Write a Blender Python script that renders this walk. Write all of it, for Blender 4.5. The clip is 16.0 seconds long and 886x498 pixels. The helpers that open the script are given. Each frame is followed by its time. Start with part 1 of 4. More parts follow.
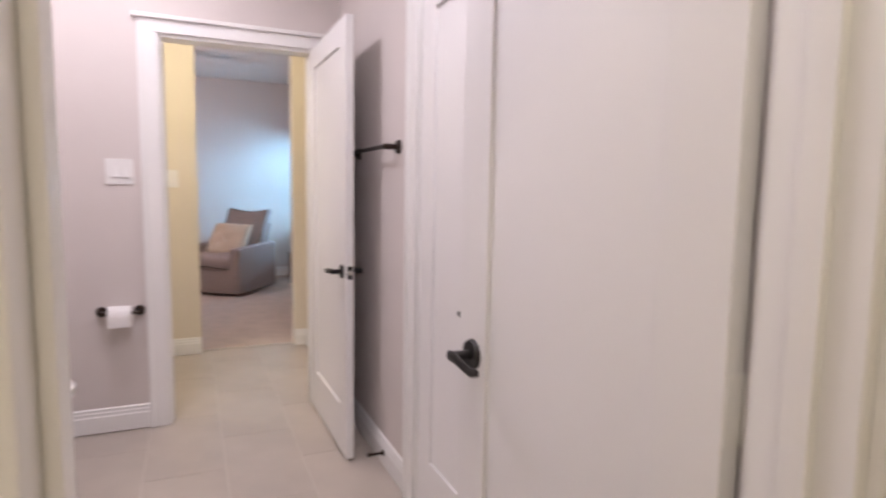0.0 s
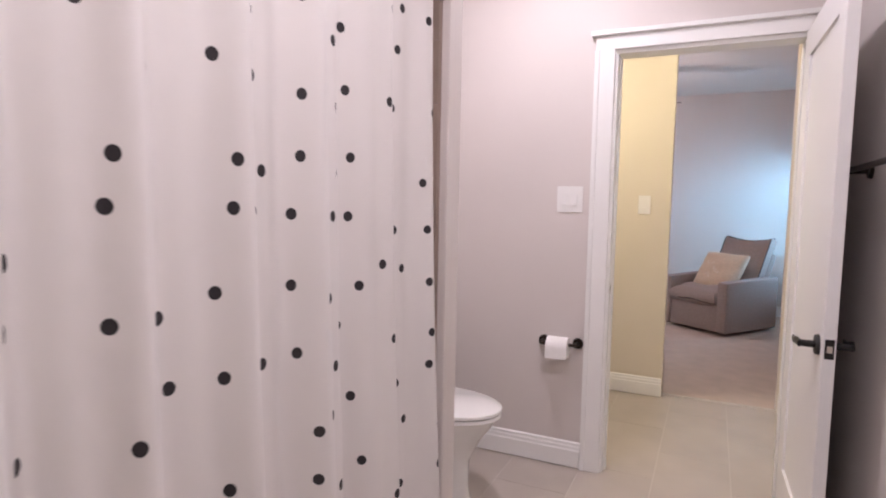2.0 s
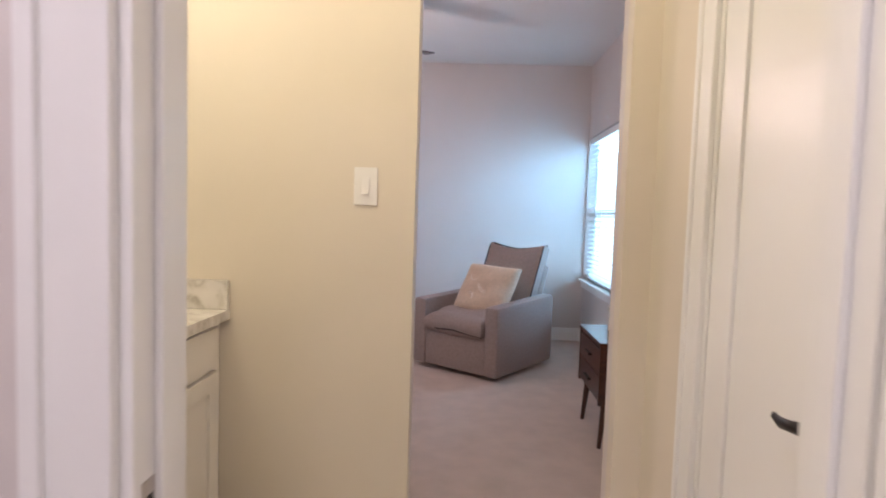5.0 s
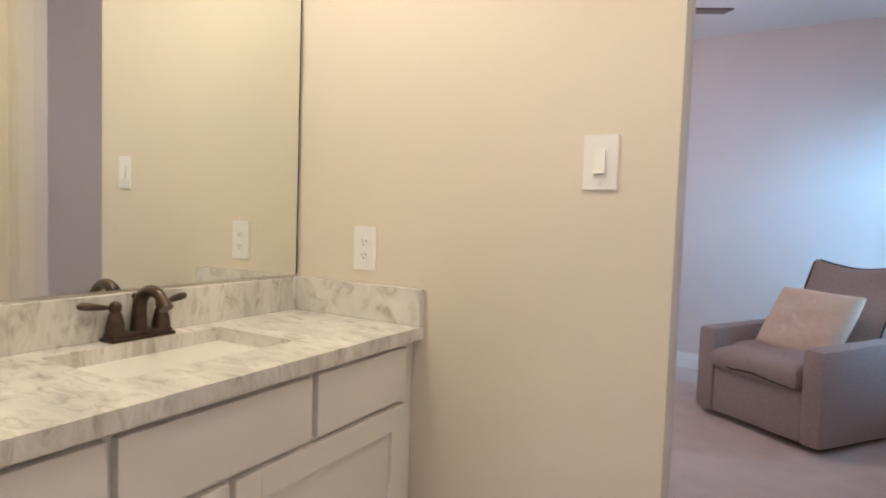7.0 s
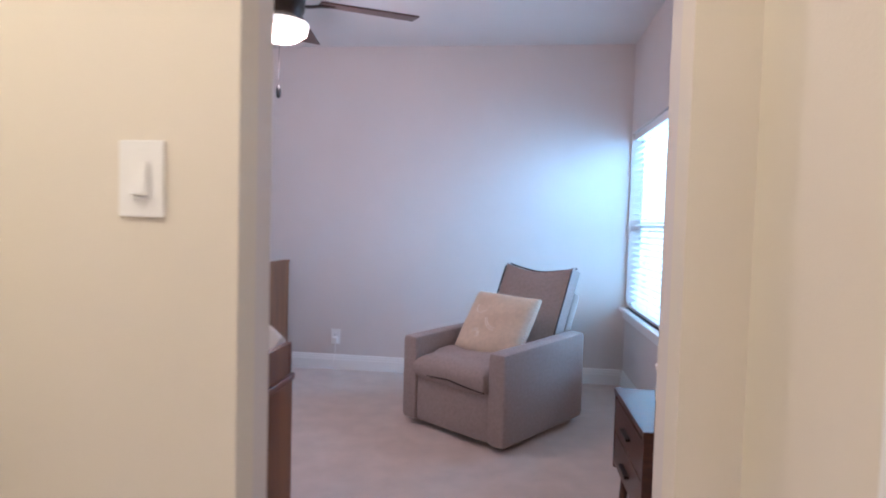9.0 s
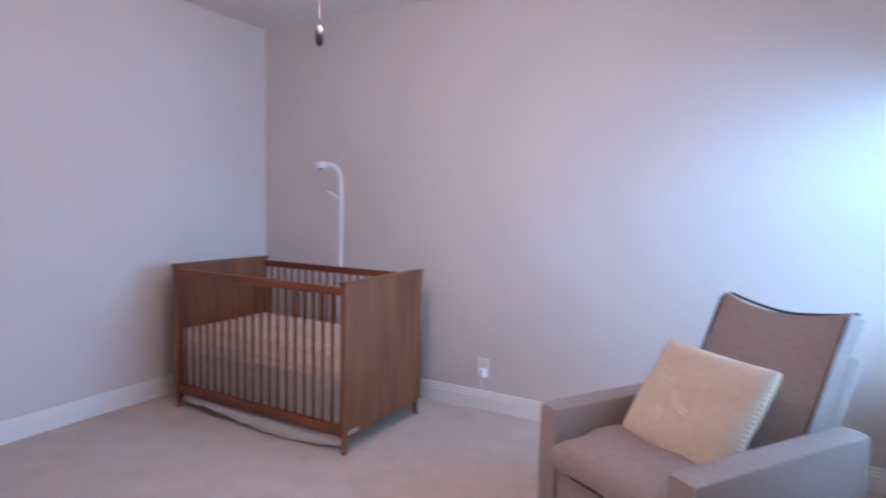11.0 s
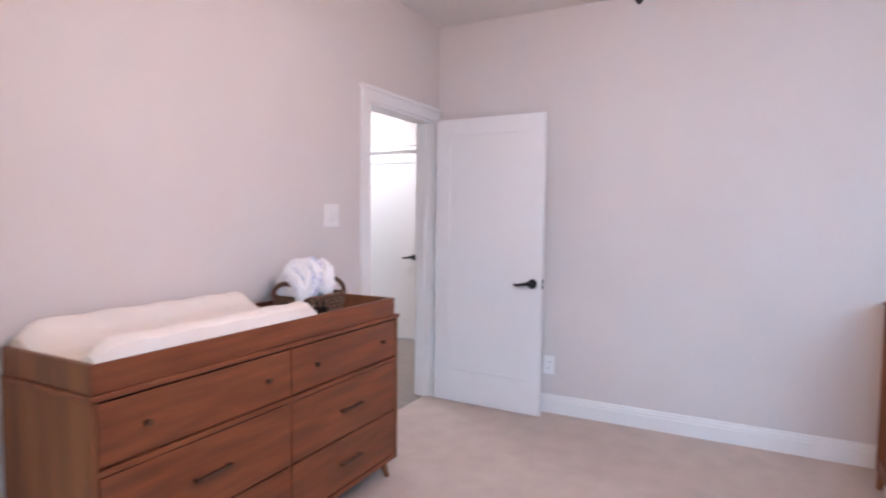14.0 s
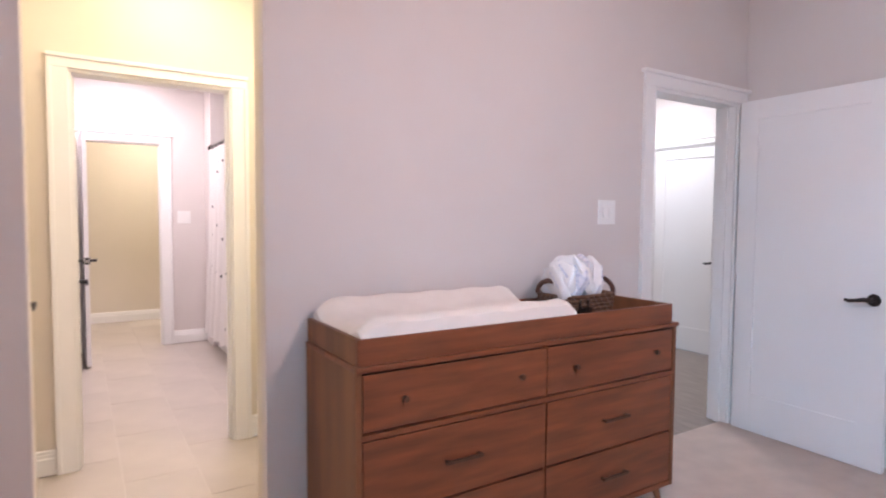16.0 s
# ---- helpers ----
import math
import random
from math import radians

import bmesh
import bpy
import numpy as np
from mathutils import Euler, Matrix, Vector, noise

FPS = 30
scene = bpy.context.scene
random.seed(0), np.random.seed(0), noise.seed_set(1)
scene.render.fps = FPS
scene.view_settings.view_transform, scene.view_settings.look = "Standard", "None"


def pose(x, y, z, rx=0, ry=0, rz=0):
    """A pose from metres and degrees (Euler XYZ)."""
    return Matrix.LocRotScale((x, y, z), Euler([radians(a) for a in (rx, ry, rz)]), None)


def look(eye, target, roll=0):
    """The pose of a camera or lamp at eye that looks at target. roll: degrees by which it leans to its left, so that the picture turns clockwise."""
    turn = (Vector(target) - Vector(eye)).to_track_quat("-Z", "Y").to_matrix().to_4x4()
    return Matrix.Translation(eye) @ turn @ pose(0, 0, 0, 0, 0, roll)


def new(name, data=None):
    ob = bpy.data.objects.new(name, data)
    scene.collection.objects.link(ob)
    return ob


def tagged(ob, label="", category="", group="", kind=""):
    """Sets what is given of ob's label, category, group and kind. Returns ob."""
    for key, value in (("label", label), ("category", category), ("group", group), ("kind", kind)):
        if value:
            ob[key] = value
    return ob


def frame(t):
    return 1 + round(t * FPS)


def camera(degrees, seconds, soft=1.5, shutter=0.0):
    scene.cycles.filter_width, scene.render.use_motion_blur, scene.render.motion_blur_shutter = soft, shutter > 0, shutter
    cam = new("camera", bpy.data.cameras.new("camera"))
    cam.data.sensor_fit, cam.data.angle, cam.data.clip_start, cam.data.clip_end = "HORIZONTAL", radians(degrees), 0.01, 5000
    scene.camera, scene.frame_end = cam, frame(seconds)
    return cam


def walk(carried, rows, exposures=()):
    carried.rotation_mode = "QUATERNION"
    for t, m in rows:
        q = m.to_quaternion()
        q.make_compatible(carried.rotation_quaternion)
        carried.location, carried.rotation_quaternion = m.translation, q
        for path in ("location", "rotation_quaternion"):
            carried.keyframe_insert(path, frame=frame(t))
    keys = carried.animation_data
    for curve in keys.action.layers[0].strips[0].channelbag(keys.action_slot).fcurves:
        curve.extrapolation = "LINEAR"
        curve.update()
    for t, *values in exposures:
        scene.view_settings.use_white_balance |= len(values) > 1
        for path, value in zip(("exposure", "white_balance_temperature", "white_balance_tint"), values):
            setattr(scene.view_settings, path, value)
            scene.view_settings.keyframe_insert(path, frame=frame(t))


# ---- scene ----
cam = camera(75.4, 16.0, soft=2.0, shutter=0.45)
PATH = [
    (0, (-0.053, -4.772, 1.274), (0.75, -2.952, 1.069), 0.9),
    (0.5, (0.105, -4.648, 1.307), (0.373, -2.676, 1.104), 0.7),
    (1, (0.165, -4.5, 1.311), (-0.074, -2.523, 1.128), 0.5),
    (1.5, (0.192, -4.393, 1.312), (-0.446, -2.505, 1.151), 0.6),
    (2, (0.267, -4.279, 1.309), (-0.581, -2.475, 1.15), 1.1),
    (2.5, (0.249, -4.024, 1.3), (-0.538, -2.192, 1.141), 1.4),
    (3, (0.196, -3.653, 1.281), (-0.29, -1.718, 1.129), 2.0),
    (3.2, (0.19, -3.496, 1.278), (-0.174, -1.535, 1.135), 1.9),
    (5.3, (0.16, -1.886, 1.231), (0.087, 0.109, 1.107), 1.8),
    (5.5, (0.151, -1.805, 1.22), (-0.008, 0.185, 1.097), 1.8),
    (6, (0.133, -1.633, 1.181), (-0.364, 0.301, 1.073), 1.3),
    (6.5, (0.152, -1.495, 1.181), (-0.703, 0.31, 1.066), 1.6),
    (7, (0.193, -1.436, 1.186), (-0.816, 0.288, 1.08), 1.9),
    (7.5, (0.269, -1.447, 1.219), (-0.665, 0.318, 1.112), 2.2),
    (8, (0.271, -1.409, 1.222), (-0.145, 0.545, 1.129), 2.3),
    (8.2, (0.298, -1.378, 1.211), (0.063, 0.607, 1.143), 1.6),
    (10.3, (0.571, -0.094, 1.371), (0.323, 1.885, 1.224), 1.5),
    (10.5, (0.575, 0.02, 1.369), (0.124, 1.963, 1.217), 1.3),
    (11, (0.556, 0.308, 1.375), (-0.416, 2.048, 1.214), 1.2),
    (11.5, (0.588, 0.587, 1.363), (-0.818, 1.999, 1.195), 1.1),
    (12, (0.586, 0.841, 1.304), (-1.121, 1.874, 1.158), 1.6),
    (12.5, (0.516, 1.274, 1.32), (-1.406, 1.809, 1.179), 1.5),
    (13, (0.479, 1.691, 1.375), (-1.514, 1.638, 1.218), 1.2),
    (13.5, (0.6, 1.869, 1.365), (-1.316, 1.31, 1.236), 0.8),
    (14, (0.763, 2.03, 1.346), (-1.005, 1.102, 1.231), 0.6),
    (14.5, (0.841, 2.104, 1.311), (-0.72, 0.859, 1.198), 0.8),
    (15, (0.883, 2.163, 1.304), (-0.39, 0.624, 1.199), 0.3),
    (15.5, (0.806, 2.157, 1.299), (-0.239, 0.454, 1.192), 0.2),
    (16, (0.561, 2.077, 1.304), (-0.509, 0.391, 1.198), 0.4),
]
EXPOSURES = [(0, -0.05, 6050, 9), (3, -0.05, 6050, 9), (5.5, -0.08, 6000, 10), (6.5, -0.08, 5720, 9), (7, -0.02, 5660, 9), (8, -0.05, 5480, 9), (10.3, 0.24, 5480, 18), (11.2, 0.24, 5720, 18), (12.3, 0.70, 6250, 17), (13, 0.73, 6320, 16), (16, 0.55, 6230, 14)]
walk(cam, [(t, look(eye, target, roll)) for t, eye, target, roll in PATH], EXPOSURES)

# ---- world, lights ----
world = bpy.data.worlds.new("sky_world")
scene.world = world
world.use_nodes = True
sky = world.node_tree.nodes.new("ShaderNodeTexSky")
sky.sky_type, sky.sun_disc, sky.sun_elevation, sky.sun_rotation = "NISHITA", False, radians(50), radians(200)
world.node_tree.links.new(sky.outputs[0], world.node_tree.nodes["Background"].inputs[0])
world.node_tree.nodes["Background"].inputs[1].default_value = 0.1


def lamp(name, m, watts, color, sx, sy, spread=180):
    data = bpy.data.lights.new(name, "AREA")
    data.shape, data.size, data.size_y, data.energy, data.color = "RECTANGLE", sx, sy, watts, color
    data.spread = radians(spread)
    ob = new(name, data)
    ob.matrix_world = m
    return ob


sun = bpy.data.lights.new("sun", "SUN")
sun.energy, sun.angle, sun.color = 1.0, radians(12), (1.0, 0.96, 0.9)
new("sun", sun).matrix_world = look((0, 0, 20), (-4, 9, 0))
lamp("window_skylight", look((1.85, 3.05, 1.72), (0.6, 2.82, 0.95)), 82, (0.30, 0.65, 1.0), 1.3, 1.4)
# added warm fill at the mirror wall; no fixture stands here
lamp("vanity_fill", look((-1.03, -0.72, 2.35), (-0.25, -0.65, 0.9)), 19.5, (1.0, 0.82, 0.58), 0.10, 0.7)
lamp("hall_ceiling_light", look((0.15, -0.85, 2.69), (0.15, -0.85, 0)), 9, (1.0, 0.82, 0.58), 0.3, 0.3)
lamp("bath_light", look((-0.40, -2.18, 2.68), (-0.40, -2.18, 0)), 18, (1.0, 0.86, 0.90), 0.28, 0.28)
# unseen fill, added so curtain and near door are lit evenly
lamp("bath_fill_light", look((0.20, -3.60, 2.68), (0.20, -3.60, 0)), 21, (1.0, 0.86, 0.90), 0.4, 0.4)
# warm bedroom fill added below the fan bowl to brighten walls and ceiling
room_fill = bpy.data.lights.new("bedroom_fill_light", "POINT")
room_fill.energy, room_fill.color, room_fill.shadow_soft_size = 40, (1.0, 0.75, 0.72), 0.12
new("bedroom_fill_light", room_fill).matrix_world = pose(-0.745, 1.80, 2.03)
# unseen fills added to brighten the corridor and second hall through their doorways
lamp("corridor_fill", look((-3.7, -1.6, 2.66), (-3.7, -1.6, 0)), 25, (0.97, 0.95, 1.0), 0.4, 0.4)
lamp("far_hall_fill", look((-0.2, -5.2, 2.66), (-0.2, -5.2, 0)), 19, (1.0, 0.84, 0.66), 0.4, 0.4)


# ---- materials ----
def mat(name, color, rough=0.6, var=0.06, scale=6.0, bump=0.0, bump_scale=200.0, metal=0.0, stretch=(1, 1, 1), second=None, coords="Object", coat=0.0, detail=5.0):
    m = bpy.data.materials.new(name)
    m.use_nodes = True
    nt = m.node_tree
    b = nt.nodes["Principled BSDF"]
    b.inputs["Roughness"].default_value, b.inputs["Metallic"].default_value = rough, metal
    b.inputs["Coat Weight"].default_value = coat
    tc = nt.nodes.new("ShaderNodeTexCoord")
    mp = nt.nodes.new("ShaderNodeMapping")
    mp.inputs["Scale"].default_value = stretch
    nt.links.new(tc.outputs[coords], mp.inputs[0])
    n = nt.nodes.new("ShaderNodeTexNoise")
    n.inputs["Scale"].default_value, n.inputs["Detail"].default_value = scale, detail
    nt.links.new(mp.outputs[0], n.inputs["Vector"])
    r = nt.nodes.new("ShaderNodeValToRGB")
    dark = second or tuple(c * (1 - var) for c in color)
    light = tuple(min(1, c * (1 + var)) for c in color)
    r.color_ramp.elements[0].position, r.color_ramp.elements[1].position = 0.32, 0.68
    r.color_ramp.elements[0].color, r.color_ramp.elements[1].color = (*dark, 1), (*light, 1)
    nt.links.new(n.outputs["Fac"], r.inputs[0])
    nt.links.new(r.outputs[0], b.inputs["Base Color"])
    rr = nt.nodes.new("ShaderNodeMapRange")
    rr.inputs["To Min"].default_value, rr.inputs["To Max"].default_value = max(0.02, rough - 0.06), min(1, rough + 0.06)
    nt.links.new(n.outputs["Fac"], rr.inputs[0])
    nt.links.new(rr.outputs[0], b.inputs["Roughness"])
    if bump:
        n2 = nt.nodes.new("ShaderNodeTexNoise")
        n2.inputs["Scale"].default_value, n2.inputs["Detail"].default_value = bump_scale, 4
        nt.links.new(mp.outputs[0], n2.inputs["Vector"])
        bp = nt.nodes.new("ShaderNodeBump")
        bp.inputs["Strength"].default_value, bp.inputs["Distance"].default_value = bump, 0.004
        nt.links.new(n2.outputs["Fac"], bp.inputs["Height"])
        nt.links.new(bp.outputs[0], b.inputs["Normal"])
    return m


M_WALL = mat("wall_paint", (0.65, 0.60, 0.57), 0.72, 0.025, 1.3, 0.12, 260)
M_WALL_HALL = mat("hall_paint", (0.70, 0.64, 0.54), 0.72, 0.025, 1.3, 0.12, 260)
M_CEIL = mat("ceiling_paint", (0.72, 0.70, 0.68), 0.85, 0.02, 2, 0.3, 120)
M_TRIM = mat("trim_paint", (0.80, 0.79, 0.77), 0.38, 0.015, 3, 0.04, 90)
M_DOOR = mat("door_paint", (0.80, 0.79, 0.78), 0.36, 0.012, 2, 0.05, 60)
M_CARPET = mat("carpet", (0.61, 0.51, 0.445), 0.95, 0.06, 7, 1.0, 420, detail=8)
M_TILE = mat("floor_tile", (0.46, 0.41, 0.36), 0.34, 0.10, 2.6, 0.05, 40, detail=8)
M_GROUT = mat("grout", (0.60, 0.56, 0.51), 0.9, 0.06, 30)
M_SHOWER = mat("shower_tile", (0.30, 0.23, 0.19), 0.35, 0.15, 6, 0.05, 40)
M_WOOD = mat("acorn_wood", (0.205, 0.060, 0.021), 0.46, 0.08, 3.2, 0.05, 30, stretch=(1.0, 9, 9), second=(0.122, 0.035, 0.013), coat=0.03)
M_WOODV = mat("acorn_wood_upright", (0.212, 0.082, 0.032), 0.52, 0.08, 2.2, 0.05, 30, stretch=(6, 6, 0.7), second=(0.128, 0.045, 0.017), coat=0.0)
M_DARKWOOD = mat("espresso_wood", (0.09, 0.032, 0.018), 0.35, 0.1, 7, 0.04, 30, stretch=(1.5, 12, 12), second=(0.05, 0.018, 0.011), coat=0.2)
M_BRONZE = mat("oil_rubbed_bronze", (0.040, 0.028, 0.022), 0.36, 0.25, 30, metal=0.75)
M_PULL = mat("brown_bronze_pull", (0.085, 0.042, 0.026), 0.4, 0.2, 30, metal=0.4)
M_FAUCET = mat("aged_bronze_faucet", (0.080, 0.056, 0.042), 0.36, 0.30, 25, metal=0.7)
M_BLACK = mat("matte_black", (0.018, 0.016, 0.016), 0.42, 0.1, 20, metal=0.3)
M_NICKEL = mat("satin_nickel", (0.62, 0.58, 0.53), 0.32, 0.05, 20, metal=1.0)
M_CHROME = mat("chrome", (0.75, 0.75, 0.76), 0.12, 0.03, 20, metal=1.0)
M_LINEN = mat("chair_linen", (0.33, 0.265, 0.245), 0.92, 0.08, 60, 0.5, 900)
M_PIPING = mat("dark_piping", (0.05, 0.035, 0.035), 0.85, 0.1, 60)
M_PILLOW = mat("pillow_wool", (0.62, 0.50, 0.38), 0.95, 0.06, 40, 0.5, 500)
M_FRINGE = mat("white_stitch", (0.72, 0.66, 0.60), 0.95, 0.06, 40)
M_SHEET = mat("cream_cotton", (0.74, 0.66, 0.56), 0.9, 0.04, 12, 0.25, 300)
M_SKIRT = mat("white_skirt_cotton", (0.82, 0.79, 0.75), 0.9, 0.03, 12, 0.2, 200)
M_PAD = mat("pad_cotton", (0.78, 0.72, 0.66), 0.9, 0.03, 12, 0.35, 260)
M_CERAMIC = mat("white_ceramic", (0.80, 0.79, 0.77), 0.10, 0.01, 4, coat=0.5)
M_PLASTIC = mat("white_plastic", (0.80, 0.79, 0.77), 0.35, 0.015, 10)
M_PAPER = mat("tissue_paper", (0.84, 0.82, 0.80), 0.95, 0.02, 40, 0.3, 300)
M_STAND = mat("satin_stand_plastic", (0.66, 0.64, 0.63), 0.45, 0.02, 10)
M_CABINET = mat("cabinet_paint", (0.74, 0.71, 0.66), 0.40, 0.02, 3, 0.03, 60)
M_SLOT = mat("slot_dark", (0.03, 0.03, 0.03), 0.7, 0.1, 20)
M_WICKER = mat("dark_wicker", (0.11, 0.055, 0.03), 0.6, 0.35, 60, 0.8, 90)
M_FAN = mat("fan_blade_wood", (0.045, 0.022, 0.017), 0.4, 0.2, 6, stretch=(2, 12, 12))
M_LINER = mat("tub_acrylic", (0.78, 0.76, 0.73), 0.2, 0.02, 4)
M_PLANK = mat("corridor_plank", (0.26, 0.22, 0.19), 0.45, 0.2, 5, 0.05, 30, stretch=(10, 1, 1))


def marble():
    m = bpy.data.materials.new("carrara_marble")
    m.use_nodes = True
    nt = m.node_tree
    b = nt.nodes["Principled BSDF"]
    b.inputs["Roughness"].default_value = 0.16
    tc = nt.nodes.new("ShaderNodeTexCoord")
    mp = nt.nodes.new("ShaderNodeMapping")
    mp.inputs["Rotation"].default_value = (0.75, 0.45, 0.6)
    mp.inputs["Scale"].default_value = (1.2, 2.9, 1.2)
    nt.links.new(tc.outputs["Object"], mp.inputs[0])
    n1 = nt.nodes.new("ShaderNodeTexNoise")
    n1.inputs["Scale"].default_value, n1.inputs["Detail"].default_value, n1.inputs["Roughness"].default_value, n1.inputs["Distortion"].default_value = 12, 9, 0.64, 1.1
    n2 = nt.nodes.new("ShaderNodeTexNoise")
    n2.inputs["Scale"].default_value, n2.inputs["Detail"].default_value = 3.0, 4
    for n in (n1, n2):
        nt.links.new(mp.outputs[0], n.inputs["Vector"])
    r1 = nt.nodes.new("ShaderNodeValToRGB")
    e = r1.color_ramp.elements
    e[0].position, e[0].color = 0.31, (0.47, 0.43, 0.385, 1)
    e[1].position, e[1].color = 0.56, (0.78, 0.75, 0.71, 1)
    r1.color_ramp.elements.new(0.45).color = (0.69, 0.66, 0.61, 1)
    nt.links.new(n1.outputs["Fac"], r1.inputs[0])
    r2 = nt.nodes.new("ShaderNodeValToRGB")
    r2.color_ramp.elements[0].position, r2.color_ramp.elements[0].color = 0.35, (0.82, 0.82, 0.82, 1)
    r2.color_ramp.elements[1].position, r2.color_ramp.elements[1].color = 0.6, (1, 1, 1, 1)
    nt.links.new(n2.outputs["Fac"], r2.inputs[0])
    mx = nt.nodes.new("ShaderNodeMix")
    mx.data_type, mx.blend_type = "RGBA", "MULTIPLY"
    mx.inputs["Factor"].default_value = 1
    nt.links.new(r1.outputs[0], mx.inputs["A"])
    nt.links.new(r2.outputs[0], mx.inputs["B"])
    nt.links.new(mx.outputs["Result"], b.inputs["Base Color"])
    return m


def dotted_cloth():
    m = bpy.data.materials.new("dotted_cotton")
    m.use_nodes = True
    nt = m.node_tree
    b = nt.nodes["Principled BSDF"]
    b.inputs["Roughness"].default_value = 0.85
    uv = nt.nodes.new("ShaderNodeUVMap")
    uv.uv_map = "cloth"
    v = nt.nodes.new("ShaderNodeTexVoronoi")
    v.voronoi_dimensions = "2D"
    v.inputs["Scale"].default_value, v.inputs["Randomness"].default_value = 6.6, 0.55
    nt.links.new(uv.outputs[0], v.inputs["Vector"])
    r = nt.nodes.new("ShaderNodeValToRGB")
    r.color_ramp.elements[0].position, r.color_ramp.elements[0].color = 0.083, (0.022, 0.018, 0.02, 1)
    r.color_ramp.elements[1].position, r.color_ramp.elements[1].color = 0.090, (0.70, 0.665, 0.64, 1)
    nt.links.new(v.outputs["Distance"], r.inputs[0])
    nt.links.new(r.outputs[0], b.inputs["Base Color"])
    n = nt.nodes.new("ShaderNodeTexNoise")
    n.inputs["Scale"].default_value = 500
    nt.links.new(uv.outputs[0], n.inputs["Vector"])
    bp = nt.nodes.new("ShaderNodeBump")
    bp.inputs["Strength"].default_value, bp.inputs["Distance"].default_value = 0.2, 0.002
    nt.links.new(n.outputs["Fac"], bp.inputs["Height"])
    nt.links.new(bp.outputs[0], b.inputs["Normal"])
    return m


def gingham():
    """Cream cotton with a faint woven check."""
    m = M_SHEET.copy()
    m.name = "checked_cotton"
    nt = m.node_tree
    b = nt.nodes["Principled BSDF"]
    tc = nt.nodes.new("ShaderNodeTexCoord")
    src = b.inputs["Base Color"].links[0].from_socket
    for axis in ("X", "Z"):
        w = nt.nodes.new("ShaderNodeTexWave")
        w.bands_direction = axis
        w.inputs["Scale"].default_value = 3.6
        nt.links.new(tc.outputs["Object"], w.inputs["Vector"])
        r = nt.nodes.new("ShaderNodeValToRGB")
        r.color_ramp.elements[0].position, r.color_ramp.elements[0].color = 0.12, (0.88, 0.85, 0.80, 1)
        r.color_ramp.elements[1].position, r.color_ramp.elements[1].color = 0.22, (1, 1, 1, 1)
        nt.links.new(w.outputs["Fac"], r.inputs[0])
        mx = nt.nodes.new("ShaderNodeMix")
        mx.data_type, mx.blend_type = "RGBA", "MULTIPLY"
        mx.inputs["Factor"].default_value = 1
        nt.links.new(src, mx.inputs["A"])
        nt.links.new(r.outputs[0], mx.inputs["B"])
        src = mx.outputs["Result"]
    nt.links.new(src, b.inputs["Base Color"])
    return m


def glass():
    m = bpy.data.materials.new("clear_glass")
    m.use_nodes = True
    b = m.node_tree.nodes["Principled BSDF"]
    b.inputs["Transmission Weight"].default_value, b.inputs["Roughness"].default_value, b.inputs["IOR"].default_value = 1.0, 0.0, 1.45
    return m


def mirror_glass():
    m = bpy.data.materials.new("mirror_silver")
    m.use_nodes = True
    b = m.node_tree.nodes["Principled BSDF"]
    b.inputs["Base Color"].default_value = (0.88, 0.90, 0.86, 1)
    b.inputs["Metallic"].default_value, b.inputs["Roughness"].default_value = 1.0, 0.012
    return m


def glowing(name, color, power):
    m = bpy.data.materials.new(name)
    m.use_nodes = True
    b = m.node_tree.nodes["Principled BSDF"]
    b.inputs["Base Color"].default_value = (*color, 1)
    b.inputs["Emission Color"].default_value, b.inputs["Emission Strength"].default_value = (*color, 1), power
    return m


M_MARBLE, M_DOTS, M_CHECK, M_GLASS, M_MIRROR = marble(), dotted_cloth(), gingham(), glass(), mirror_glass()
M_SKY = glowing("overcast_daylight", (0.62, 0.84, 1.0), 5.0)


# ---- mesh helpers ----
def box(bm, x0, y0, z0, x1, y1, z1, bevel=0.0, m=None):
    r = bmesh.ops.create_cube(bm, size=1.0)
    vs = r["verts"]
    for v in vs:
        v.co = Vector((x0 + (v.co.x + 0.5) * (x1 - x0), y0 + (v.co.y + 0.5) * (y1 - y0), z0 + (v.co.z + 0.5) * (z1 - z0)))
    if bevel:
        es = list({e for v in vs for e in v.link_edges})
        out = bmesh.ops.bevel(bm, geom=es, offset=bevel, segments=2, affect="EDGES", profile=0.6)
        vs = list({v for f in out["faces"] for v in f.verts} | {v for v in vs if v.is_valid})
    if m is not None:
        bmesh.ops.transform(bm, matrix=m, verts=vs)
    return vs


def rod(bm, a, b, r0, r1=None, n=14):
    a, b = Vector(a), Vector(b)
    d = b - a
    r = bmesh.ops.create_cone(bm, cap_ends=True, segments=n, radius1=r0, radius2=r0 if r1 is None else r1, depth=d.length)
    bmesh.ops.transform(bm, matrix=Matrix.Translation((a + b) / 2) @ d.to_track_quat("Z", "Y").to_matrix().to_4x4(), verts=r["verts"])
    return r["verts"]


